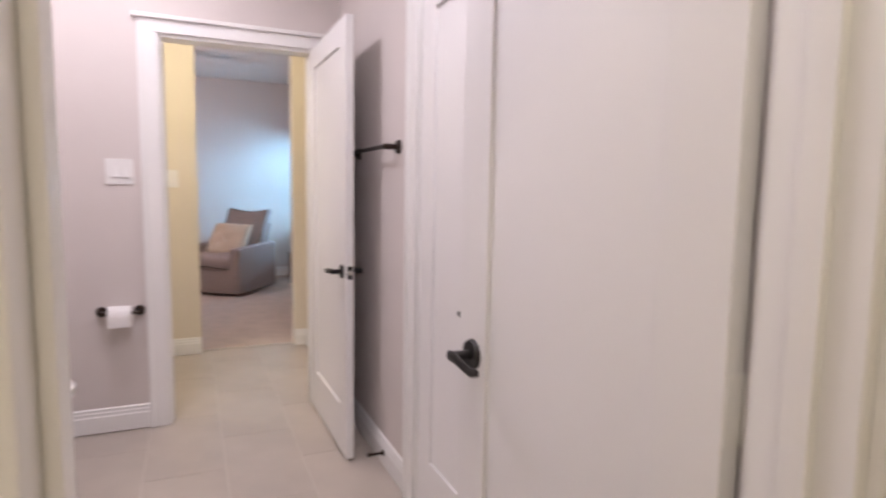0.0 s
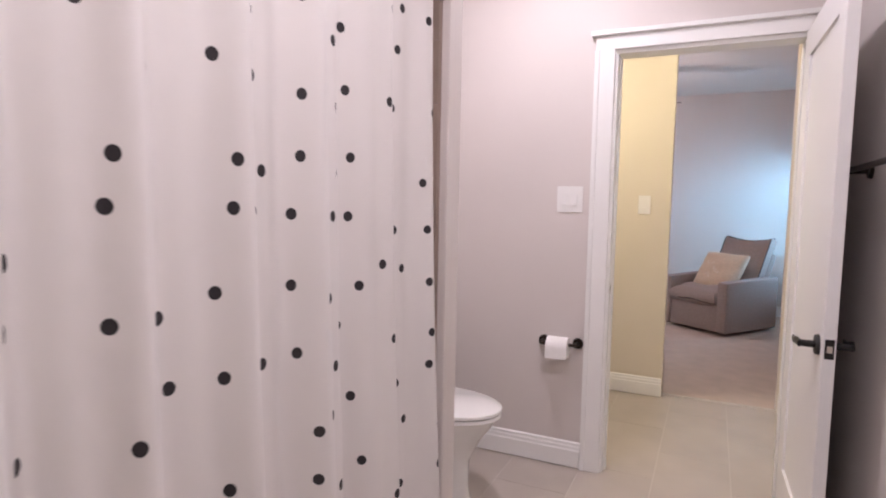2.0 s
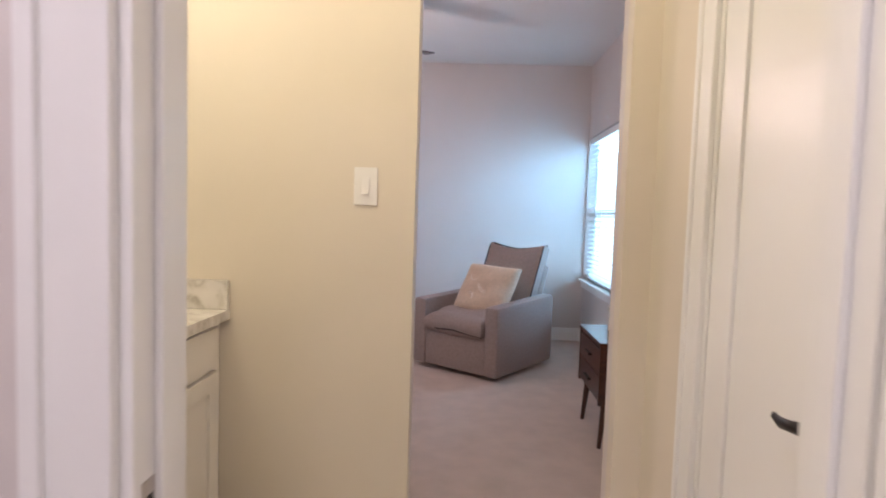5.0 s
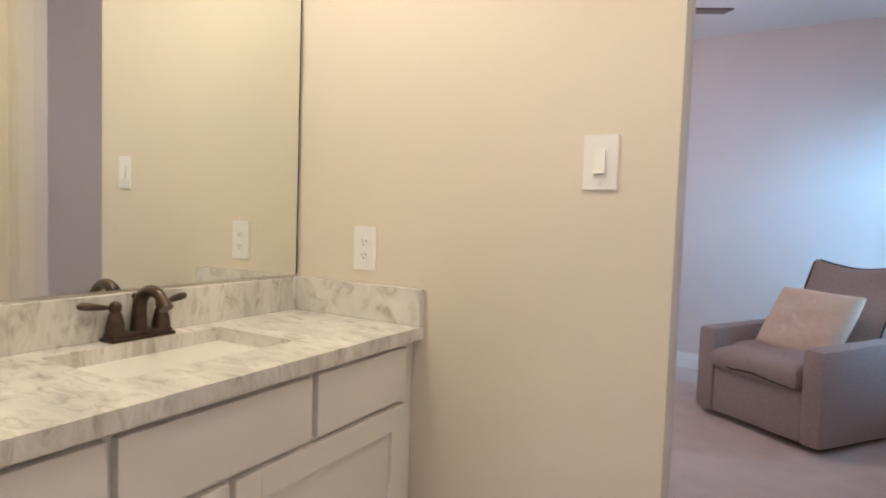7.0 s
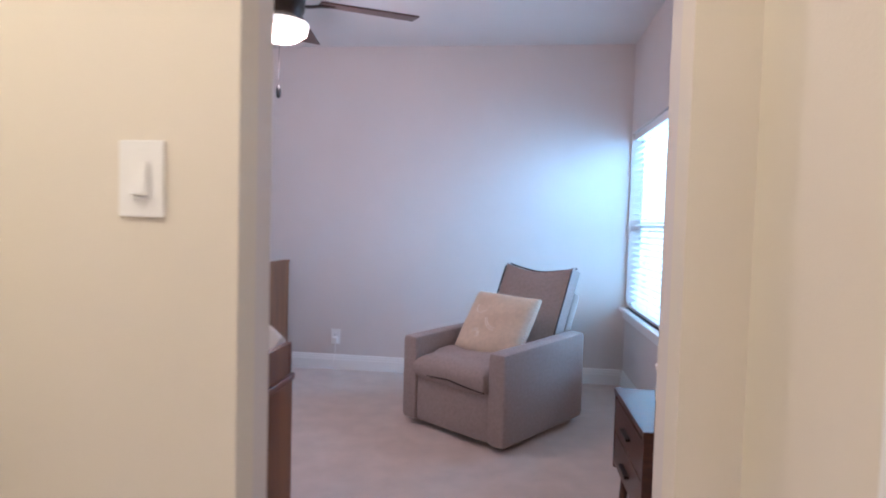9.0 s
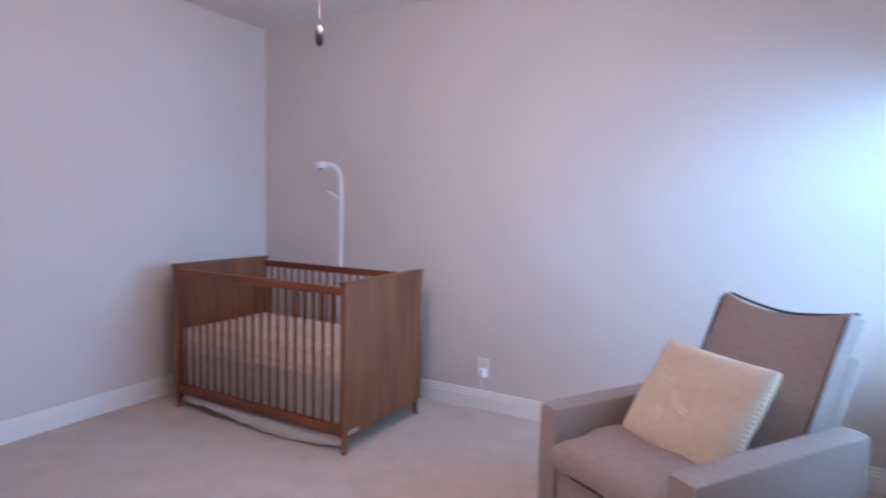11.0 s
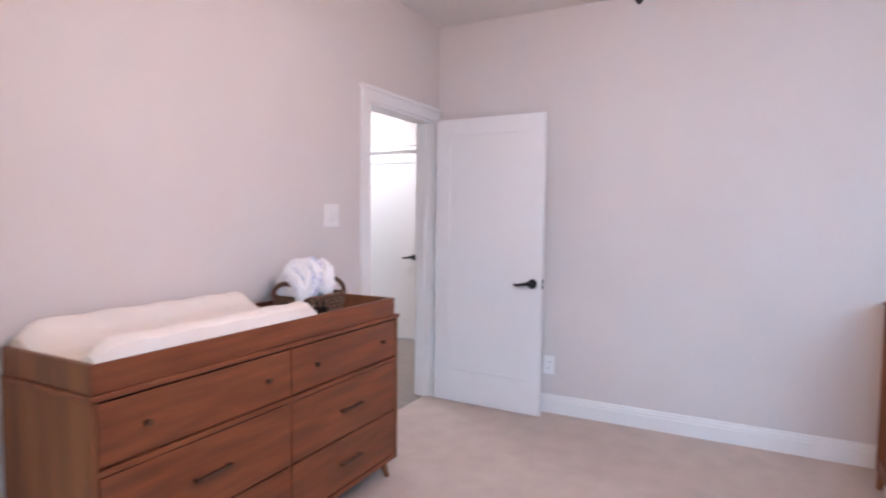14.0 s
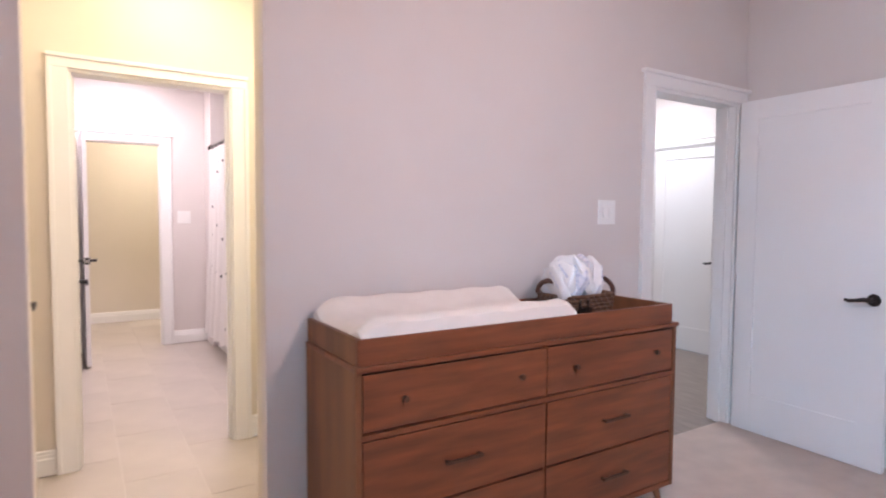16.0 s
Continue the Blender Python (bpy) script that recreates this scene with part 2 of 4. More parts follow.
def tube(bm, pts, radii, n=12, squash=(1, 1)):
    """A round tube through points, with a radius at each."""
    pts = [Vector(p) for p in pts]
    rings = []
    up, last = Vector((0, 0, 1)), None
    for i, p in enumerate(pts):
        d = (pts[min(i + 1, len(pts) - 1)] - pts[max(i - 1, 0)]).normalized()
        side = d.cross(up)
        side = side.normalized() if side.length > 1e-3 else (last or Vector((1, 0, 0)))
        if last and side.dot(last) < 0:
            side = -side
        last = side
        top = side.cross(d).normalized()
        rr = radii[i] if isinstance(radii, (list, tuple)) else radii
        rings.append([bm.verts.new(p + rr * (squash[0] * math.cos(k * math.tau / n) * side + squash[1] * math.sin(k * math.tau / n) * top)) for k in range(n)])
    for a, b in zip(rings, rings[1:]):
        for k in range(n):
            bm.faces.new((a[k], a[(k + 1) % n], b[(k + 1) % n], b[k]))
    bm.faces.new(rings[0][::-1])
    bm.faces.new(rings[-1])


def lathe(bm, profile, at=(0, 0, 0), n=28, sx=1.0, sy=1.0):
    """Turns a profile of (radius, height) about an upright axis."""
    rings = [[bm.verts.new((at[0] + sx * r * math.cos(k * math.tau / n), at[1] + sy * r * math.sin(k * math.tau / n), at[2] + z)) for k in range(n)] for r, z in profile]
    for a, b in zip(rings, rings[1:]):
        for k in range(n):
            bm.faces.new((a[k], a[(k + 1) % n], b[(k + 1) % n], b[k]))
    bm.faces.new(rings[0][::-1])
    bm.faces.new(rings[-1])


def cushion(bm, sx, sy, sz, puff=0.5, n=10, m=None, wave=0.0):
    """A soft block, thickest in the middle, of full size sx, sy, sz."""
    grid = {}
    for top in (1, -1):
        for i in range(n + 1):
            for j in range(n + 1):
                u, v = 2 * i / n - 1, 2 * j / n - 1
                h = (1 - puff) + puff * (1 - abs(u) ** 2.6) * (1 - abs(v) ** 2.6)
                edge = i in (0, n) or j in (0, n)
                w = wave * math.sin(5 * u + 2 * v) * (1 - u * u) * (1 - v * v)
                x = u * (1 - 0.02 * (1 - v * v))
                y = v * (1 - 0.02 * (1 - u * u))
                grid[top, i, j] = bm.verts.new((x * sx / 2, y * sy / 2, (top * sz / 2) * (h * 0.86 if edge else h) + w))
    new_verts = list(grid.values())
    for i in range(n):
        for j in range(n):
            bm.faces.new((grid[1, i, j], grid[1, i + 1, j], grid[1, i + 1, j + 1], grid[1, i, j + 1]))
            bm.faces.new((grid[-1, i, j + 1], grid[-1, i + 1, j + 1], grid[-1, i + 1, j], grid[-1, i, j]))
    for i in range(n):
        bm.faces.new((grid[-1, i, 0], grid[-1, i + 1, 0], grid[1, i + 1, 0], grid[1, i, 0]))
        bm.faces.new((grid[-1, i + 1, n], grid[-1, i, n], grid[1, i, n], grid[1, i + 1, n]))
        bm.faces.new((grid[-1, 0, i + 1], grid[-1, 0, i], grid[1, 0, i], grid[1, 0, i + 1]))
        bm.faces.new((grid[-1, n, i], grid[-1, n, i + 1], grid[1, n, i + 1], grid[1, n, i]))
    if m is not None:
        bmesh.ops.transform(bm, matrix=m, verts=new_verts)
    return new_verts


def pillow(bm, sx, sy, sz, rim, m, wave=0.0, n=20):
    """A plump stuffed cushion: round rim of relative thickness rim, slightly drawn-in sides, soft dents."""
    grid = {}
    for i in range(n + 1):
        for j in range(n + 1):
            u, v = math.sin((i / n - 0.5) * math.pi), math.sin((j / n - 0.5) * math.pi)
            fall = (max(0.0, 1 - u ** 4) * max(0.0, 1 - v ** 4)) ** 0.5
            soft = (1 - max(abs(u), abs(v)) ** 14) ** 0.5
            h = sz / 2 * (rim * soft + (1 - rim) * fall)
            w = wave * (math.sin(4 * u + 2.5 * v) + 0.6 * math.sin(7 * v - 3 * u)) * fall
            x, y = u * (1 - 0.035 * (1 - v * v)) * sx / 2, v * (1 - 0.035 * (1 - u * u)) * sy / 2
            rimmed = i in (0, n) or j in (0, n)
            a = bm.verts.new((x, y, 0.0 if rimmed else h + w))
            grid[i, j] = (a, a if rimmed else bm.verts.new((x, y, -h + w * 0.5)))
    for i in range(n):
        for j in range(n):
            q = [grid[i, j], grid[i + 1, j], grid[i + 1, j + 1], grid[i, j + 1]]
            bm.faces.new([p[0] for p in q])
            if len({p[1] for p in q} - {p[0] for p in q}) > 0:
                bm.faces.new([p[1] for p in reversed(q)])
    bmesh.ops.transform(bm, matrix=m, verts=bm.verts)


def mesh_of(name, bm, material, smooth=False):
    me = bpy.data.meshes.new(name)
    bmesh.ops.recalc_face_normals(bm, faces=bm.faces)
    bm.to_mesh(me)
    bm.free()
    me.materials.append(material)
    if smooth:
        for p in me.polygons:
            p.use_smooth = True
        me.set_sharp_from_angle(angle=radians(38))
    return me


def part(name, bm, material, parent=None, label="", smooth=False):
    ob = new(name, mesh_of(name, bm, material, smooth))
    ob.parent = parent
    return tagged(ob, label)


def boxes(name, material, parent, *dims, bevel=0.0, label="", smooth=False):
    bm = bmesh.new()
    for d in dims:
        box(bm, *d, bevel=bevel)
    return part(name, bm, material, parent, label, smooth)


def thing(name, label, category, at=(0, 0, 0), rz=0.0, group="", kind=""):
    ob = new(name)
    ob.empty_display_size = 0.1
    ob.matrix_world = pose(*at, 0, 0, rz)
    return tagged(ob, label, category, group, kind)


def setting(name, material, *dims, label="", category="wall", bevel=0.0):
    ob = boxes(name, material, None, *dims, bevel=bevel)
    return tagged(ob, label, category, kind="structure")


# ---- plan ----
CEIL = 2.725
XL, XR, YF = -3.02, 1.365, 3.715        # bedroom
TH = 0.125                            # wall thickness
OX0, OX1 = 0.0, 0.695                 # opening from vanity hall to bedroom
EX0, EX1 = -2.93, -2.12              # entry door opening
HX = -1.100                           # mirror wall
HB = -1.265                           # bath wall behind toilet and tub
HR = 0.790                            # right wall of vanity hall
BY = -1.472                           # bath face of the wall with the bath door
CY0, CY1 = -1.200, -0.560              # hall closet door opening
HY = -1.355                           # its hall face
DX0, DX1 = -0.187, 0.595              # bath door opening
BR = 0.745                            # bath right wall
NY = -4.33                            # bath face of the near wall
NX0, NX1 = -0.150, 0.548                # near door opening
WX, WY0, WY1 = -0.525, -2.57, -2.47    # wing wall end, faces
DOOR_H = 2.035
W0, W1, WZ0, WZ1 = 2.43, 3.69, 0.640, 2.020   # window

wall_entry = setting("wall_entry", M_WALL,
    (XL, -0.06, 0, EX0, 0, CEIL), (EX1, -0.06, 0, OX0, 0, CEIL), (EX0, -0.06, DOOR_H, EX1, 0, CEIL), (OX1, -0.06, 0, XR + 0.1, 0, CEIL),
    label="warm white painted bedroom wall with an open doorway")
setting("wall_entry_back", M_WALL_HALL,
    (HX, -TH, 0, OX0, -0.06, CEIL), (OX1, -TH, 0, XR, -0.06, CEIL), (EX1, -TH, 0, HX, -0.06, CEIL), (EX0, -TH, DOOR_H, EX1, -0.06, CEIL), (XL - 1.6, -TH, 0, EX0, -0.06, CEIL),
    label="cream painted hall wall beside the vanity")
setting("wall_left", M_WALL, (XL - 0.12, -0.06, 0, XL, YF + 0.12, CEIL), label="warm white painted bedroom wall behind the crib")
setting("wall_far", M_WALL, (XL, YF, 0, XR + 0.15, YF + 0.12, CEIL), label="warm white painted bedroom wall washed by window light")
setting("wall_right", M_WALL,
    (XR, 0, 0, XR + 0.15, W0, CEIL), (XR, W1, 0, XR + 0.15, YF, CEIL), (XR, W0, 0, XR + 0.15, W1, WZ0), (XR, W0, WZ1, XR + 0.15, W1, CEIL),
    label="warm white painted bedroom wall with a window")
setting("wall_mirror_side", M_WALL_HALL, (HX - 0.12, HY, 0, HX, -TH, CEIL), label="cream painted wall behind the vanity mirror")
setting("wall_hall_side", M_WALL_HALL,
    (HR, CY1, 0, HR + 0.12, -TH, CEIL), (HR, HY, 0, HR + 0.12, CY0, CEIL), (HR, CY0, DOOR_H, HR + 0.12, CY1, CEIL),
    label="cream painted hall wall with a closet door")
setting("wall_bath_door_hall_face", M_WALL_HALL,
    (HX, (BY + HY) / 2, 0, DX0, HY, CEIL), (DX1, (BY + HY) / 2, 0, HR, HY, CEIL), (DX0, (BY + HY) / 2, DOOR_H, DX1, HY, CEIL),
    label="cream painted hall wall around the bathroom door")
setting("wall_bath_door", M_WALL,
    (HB, BY, 0, DX0, (BY + HY) / 2, CEIL), (DX1, BY, 0, BR, (BY + HY) / 2, CEIL), (DX0, BY, DOOR_H, DX1, (BY + HY) / 2, CEIL),
    label="warm white painted bathroom wall around the door")
LY0, LY1 = -3.40, -2.72               # linen closet door in the bath
setting("wall_bath_right", M_WALL,
    (BR, LY1, 0, BR + 0.12, BY + 0.055, CEIL), (BR, NY, 0, BR + 0.12, LY0, CEIL), (BR, LY0, DOOR_H, BR + 0.12, LY1, CEIL),
    label="warm white painted bathroom wall with a towel bar")
setting("wall_bath_left", M_WALL, (HB - 0.12, WY1, 0, HB, BY, CEIL), label="warm white painted wall behind the toilet")
setting("wall_wing", M_WALL, (HB, WY0, 0, WX, WY1, CEIL), label="warm white painted wing wall between tub and toilet", bevel=0.006)
setting("wall_near", M_WALL,
    (HB - 0.1, NY - 0.06, 0, NX0, NY, CEIL), (NX1, NY - 0.06, 0, BR, NY, CEIL), (NX0, NY - 0.06, DOOR_H, NX1, NY, CEIL),
    label="warm white painted bathroom wall around the second door")
setting("wall_near_back", M_WALL_HALL,
    (-1.5, NY - 0.12, 0, NX0, NY - 0.06, CEIL), (NX1, NY - 0.12, 0, 1.2, NY - 0.06, CEIL), (NX0, NY - 0.12, DOOR_H, NX1, NY - 0.06, CEIL),
    label="cream painted wall of the second vanity hall")
setting("wall_second_hall", M_WALL_HALL, (-1.62, -6.1, 0, 1.2, -5.98, CEIL), (-1.62, -5.98, 0, -1.5, NY - 0.12, CEIL), (1.2, -6.1, 0, 1.32, NY - 0.06, CEIL),
    label="cream painted walls of the second vanity hall")
setting("wall_corridor", M_WALL, (-4.62, -3.2, 0, -4.5, -1.82, CEIL), (-4.62, -1.00, 0, -4.5, -0.06, CEIL), (-4.62, -1.82, DOOR_H, -4.5, -1.00, CEIL),
    (-4.62, -3.32, 0, HX - 0.12, -3.2, CEIL), (-1.65, -3.2, 0, HX - 0.12, -TH, CEIL),
    label="white painted corridor walls beyond the bedroom door")

setting("ceiling_bedroom", M_CEIL, (XL - 0.1, -0.06, CEIL, XR + 0.14, YF + 0.1, CEIL + 0.1), label="white textured bedroom ceiling", category="ceiling")
setting("ceiling_hall", M_CEIL, (-4.6, -6.1, CEIL + 0.002, 1.32, -0.06, CEIL + 0.1), label="white textured ceiling over hall and bathroom", category="ceiling")

setting("ground", M_GROUT, (-40, -40, -0.6, 40, 40, -0.5), label="pale ground outside the house", category="ground")
setting("floor_bedroom", M_CARPET, (XL - 0.1, -0.04, -0.1, XR + 0.1, YF + 0.1, 0.006), label="beige cut-pile carpet", category="floor")
floor_tiles = setting("floor_tiled", M_GROUT, (-1.6, -6.1, -0.1, 1.3, -0.04, -0.0014), label="beige tiled floor with pale grout", category="floor")
setting("floor_corridor", M_PLANK, (-4.62, -3.3, -0.1, -1.6, -0.04, 0.0), label="grey-brown plank corridor floor", category="floor")
setting("threshold_strip", M_GROUT, (OX0, -0.055, -0.004, OX1, -0.035, 0.008), label="thin edge strip between tile and carpet", category="threshold", bevel=0.002)


# ---- trims ----
def base_run(name, x0, y0, x1, y1, nx, ny):
    """Baseboard along a wall from one point to another; nx, ny points into the room."""
    bm = bmesh.new()
    prof = ((0, 0.006), (0.016, 0.006), (0.016, 0.088), (0.012, 0.094), (0.012, 0.108), (0.008, 0.114), (0.008, 0.126), (0.0, 0.132))
    rings = [[bm.verts.new((x + nx * d, y + ny * d, z)) for d, z in prof] for x, y in ((x0, y0), (x1, y1))]
    for k in range(len(prof)):
        j = (k + 1) % len(prof)
        bm.faces.new((rings[0][k], rings[0][j], rings[1][j], rings[1][k]))
    bm.faces.new(rings[0])
    bm.faces.new(rings[1][::-1])
    ob = part(name, bm, M_TRIM)
    return tagged(ob, "white painted moulded baseboard", "baseboard", kind="structure")


base_run("baseboard", XL, 0.10, XL, YF, 1, 0)
base_run("baseboard", XL + 0.016, YF, XR - 0.016, YF, 0, -1)
base_run("baseboard", XR, 0, XR, YF, -1, 0)
base_run("baseboard", EX1 + 0.09, 0, OX0, 0, 0, 1)
base_run("baseboard", OX1, 0, XR - 0.016, 0, 0, 1)
base_run("baseboard", -0.74, -TH, OX0, -TH, 0, -1)
base_run("baseboard", OX1, -TH, HR, -TH, 0, -1)
base_run("baseboard", HR, CY1 + 0.09, HR, -TH - 0.016, -1, 0)
base_run("baseboard", HR, HY, HR, CY0 - 0.09, -1, 0)
base_run("baseboard", -0.74, HY, DX0 - 0.09, HY, 0, 1)
base_run("baseboard", DX1 + 0.09, HY, HR - 0.016, HY, 0, 1)
base_run("baseboard", HB, BY, DX0 - 0.09, BY, 0, -1)
base_run("baseboard", BR, LY1 + 0.09, BR, BY, -1, 0)
base_run("baseboard", WX - 0.03, NY, NX0 - 0.09, NY, 0, 1)
base_run("baseboard", NX1 + 0.09, NY, BR, NY, 0, 1)
base_run("baseboard", -1.5, -5.98, 1.2, -5.98, 0, 1)


def casing(name, axis, plane, a0, a1, cap, depth0, depth1, label="white painted door casing with a stepped head"):
    """Casing round a doorway: jamb lining through the wall and moulded boards on both faces. axis: the way the wall runs."""
    root = thing(name, label, "door frame", kind="structure")

    def put(nm, u0, v0, z0, u1, v1, z1, bv=0.003):
        d = (u0, v0, z0, u1, v1, z1) if axis == "x" else (v0, u0, z0, v1, u1, z1)
        boxes(nm, M_TRIM, root, d, bevel=bv)
    lo, hi = min(depth0, depth1), max(depth0, depth1)
    put("jamb", a0 - 0.002, lo, 0, a0 + 0.018, hi, DOOR_H - 0.018)
    put("jamb", a1 - 0.018, lo, 0, a1 + 0.002, hi, DOOR_H - 0.018)
    put("head_jamb", a0 - 0.002, lo, DOOR_H - 0.018, a1 + 0.002, hi, DOOR_H + 0.002)
    for face, s in ((lo, -1), (hi, 1)):
        f0, f1 = sorted((face, face + s * 0.016))
        g0, g1 = sorted((face, face + s * 0.024))
        h0, h1 = sorted((face, face + s * 0.034))
        put("side_casing", a0 - 0.085, f0, 0, a0 + 0.004, f1, DOOR_H)
        put("side_casing", a1 - 0.004, f0, 0, a1 + 0.085, f1, DOOR_H)
        put("casing_edge", a0 - 0.088, g0, 0, a0 - 0.066, g1, DOOR_H)
        put("casing_edge", a1 + 0.066, g0, 0, a1 + 0.088, g1, DOOR_H)
        put("head_casing", a0 - 0.085, f0, DOOR_H, a1 + 0.085, f1, DOOR_H + 0.065)
        if s == cap:
            put("head_cap", a0 - 0.105, h0, DOOR_H + 0.065, a1 + 0.105, h1, DOOR_H + 0.086)
        else:
            put("casing_edge", a0 - 0.088, g0, DOOR_H + 0.048, a1 + 0.088, g1, DOOR_H + 0.069)
    mid = (lo + hi) / 2
    put("door_stop", a0 + 0.018, mid - 0.018, 0, a0 + 0.028, mid + 0.018, DOOR_H - 0.028)
    put("door_stop", a1 - 0.028, mid - 0.018, 0, a1 - 0.018, mid + 0.018, DOOR_H - 0.028)
    return root


casing("door_frame_1", "x", 0, EX0, EX1, 1, -TH, 0)
casing("door_frame_2", "x", 0, DX0, DX1, -1, BY, HY)
casing("door_frame_3", "x", 0, NX0, NX1, 1, NY - 0.12, NY)
casing("door_frame_4", "y", 0, CY0, CY1, 0, HR, HR + 0.12)
casing("door_frame_5", "y", 0, LY0, LY1, -1, BR, BR + 0.12)
casing("door_frame_6", "y", 0, -1.82, -1.00, 0, -4.62, -4.5)


def door(name, width, label, at, rz, lever_z=0.888, dark=M_BLACK, faces=(-1, 1), pin=1):
    """Single-panel shaker slab: hinge line at the origin, slab along +x, 35 mm thick about y = 0."""
    root = thing(name, label, "door", at, rz)
    h, t, st = 2.015, 0.0175, 0.115
    bm = bmesh.new()
    box(bm, 0, -t, 0.0, st, t, h, 0.002)
    box(bm, width - st, -t, 0.0, width, t, h, 0.002)
    box(bm, st, -t, h - st, width - st, t, h, 0.002)
    box(bm, st, -t, 0.0, width - st, t, 0.23, 0.002)
    part("slab_frame", bm, M_DOOR, root)
    boxes("panel", M_DOOR, root, (st - 0.005, -t + 0.009, 0.225, width - st + 0.005, t - 0.009, h - st + 0.005))
    for s in faces:
        bm = bmesh.new()
        rod(bm, (width - 0.065, s * t, lever_z), (width - 0.065, s * (t + 0.010), lever_z), 0.033, 0.030, 24)
        rod(bm, (width - 0.065, s * (t + 0.008), lever_z), (width - 0.065, s * (t + 0.052), lever_z), 0.011)
        tube(bm, [(width - 0.055, s * (t + 0.052), lever_z), (width - 0.085, s * (t + 0.056), lever_z + 0.004), (width - 0.120, s * (t + 0.056), lever_z - 0.003), (width - 0.155, s * (t + 0.054), lever_z - 0.009), (width - 0.178, s * (t + 0.054), lever_z - 0.003)],
             [0.010, 0.011, 0.009, 0.009, 0.006], 10, (0.7, 1.15))
        part("lever_handle", bm, dark, root, "dark bronze curved lever", True)
    boxes("latch_plate", dark, root, (width - 0.0005, -0.0125, lever_z - 0.030, width + 0.0016, 0.0125, lever_z + 0.030))
    boxes("latch_bolt", M_NICKEL, root, (width + 0.001, -0.007, lever_z - 0.010, width + 0.009, 0.007, lever_z + 0.010), bevel=0.002)
    for z in (0.20, 1.0, 1.80):
        bm = bmesh.new()
        rod(bm, (-0.004, pin * (t + 0.004), z - 0.045), (-0.004, pin * (t + 0.004), z + 0.045), 0.007, None, 10)
        box(bm, -0.002, -0.016, z - 0.045, 0.0, 0.016, z + 0.045)
        box(bm, -0.026, pin * t - 0.002, z - 0.045, -0.004, pin * t + 0.002, z + 0.045)
        part("hinge", bm, M_TRIM, root, "white painted butt hinge")
    return root


# bedroom entry door stands open against the wall, bath doors stand open
door("bedroom_door", 0.815, "white shaker door standing open with dark lever", (EX0 + 0.020, 0.046, 0.012), 88.4)
door("bathroom_door", 0.755, "white shaker bathroom door standing open with dark lever", (DX1 - 0.006, BY - 0.02, 0.012), -89, lever_z=0.880)
door("near_bathroom_door", 0.675, "white shaker door opened into the bathroom", (NX1 - 0.005, NY + 0.030, 0.012), 92.5, lever_z=0.91, pin=-1)
door("closet_door", 0.60, "white shaker closet door, closed, in the hall", (HR + 0.022, CY1 - 0.020, 0.012), -90, faces=(-1,))
door("linen_closet_door", 0.64, "white shaker linen closet door, closed, in the bathroom", (BR + 0.022, LY1 - 0.02, 0.012), -90, pin=-1)
door("corridor_door", 0.775, "white shaker corridor door, closed, seen through the doorway", (-4.53, -1.797, 0.012), 90)
strike = thing("strike_plate", "small satin metal strike plate set in the door jamb", "strike plate", (DX0 + 0.018, BY + 0.028, 0.915))
boxes("plate", M_NICKEL, strike, (0, -0.012, -0.026, 0.002, 0.012, 0.026))
boxes("hole", M_SLOT, strike, (0.0018, -0.006, -0.009, 0.0026, 0.006, 0.009))


# ---- switches and outlets: face towards -y of the local frame ----
def plate(name, label, category, at, rz, kind_of, gangs=1):
    root = thing(name, label, category, at, rz)
    w = 0.0395 + 0.023 * (gangs - 1)
    boxes("cover_plate", M_PLASTIC, root, (-w, -0.006, -0.063, w, 0, 0.063), bevel=0.0025)
    for g in range(gangs):
        cx = (g - (gangs - 1) / 2) * 0.046
        if kind_of == "switch":
            boxes("switch_frame", M_TRIM, root, (cx - 0.0175, -0.0075, -0.034, cx + 0.0175, -0.0055, 0.034))
            bm = bmesh.new()
            vs = box(bm, cx - 0.0125, -0.0135, -0.027, cx + 0.0125, -0.007, 0.027, 0.001)
            bmesh.ops.transform(bm, matrix=Matrix.Translation((0, -0.009, 0)) @ Matrix.Rotation(radians(-6), 4, "X") @ Matrix.Translation((0, 0.009, 0)), verts=vs)
            part("rocker", bm, M_PLASTIC, root)
        else:
            for z in (-0.0195, 0.0195):
                bm = bmesh.new()
                rod(bm, (cx, -0.0058, z), (cx, -0.0085, z), 0.0165, 0.0160, 24)
                socket = part("socket", bm, M_PLASTIC, root)
                boxes("slots", M_SLOT, socket, (cx - 0.0075, -0.0092, z - 0.003, cx - 0.0055, -0.0084, z + 0.006), (cx + 0.0055, -0.0092, z - 0.003, cx + 0.0075, -0.0084, z + 0.005), (cx - 0.002, -0.0092, z - 0.010, cx + 0.002, -0.0084, z - 0.006))
    for z in ((-0.048, 0.048) if kind_of == "switch" else (0.0,)):
        bm = bmesh.new()
        rod(bm, (0, -0.0055, z), (0, -0.0072, z), 0.003, None, 8)
        part("screw", bm, M_PLASTIC, root)
    return root


plate("light_switch", "white rocker light switch on the cream hall wall", "light switch", (-0.166, -TH, 1.325), 0, "switch")
plate("wall_outlet", "white duplex outlet above the marble backsplash", "outlet", (-0.832, -TH, 1.093), 0, "outlet")
plate("double_light_switch", "white double light switch beside the bathroom door", "light switch", (-0.372, BY, 1.340), 0, "switch", 2)
plate("bedroom_light_switch", "white double light switch above the dresser", "light switch", (-1.765, 0, 1.343), 180, "switch", 2)
plate("second_light_switch", "white light switch beside the second bathroom door", "light switch", (NX0 - 0.20, NY, 1.30), 180, "switch", 2)
plate("bedroom_outlet", "white duplex outlet on the bedroom wall by the door", "outlet", (XL, 0.877, 0.335), 90, "outlet")
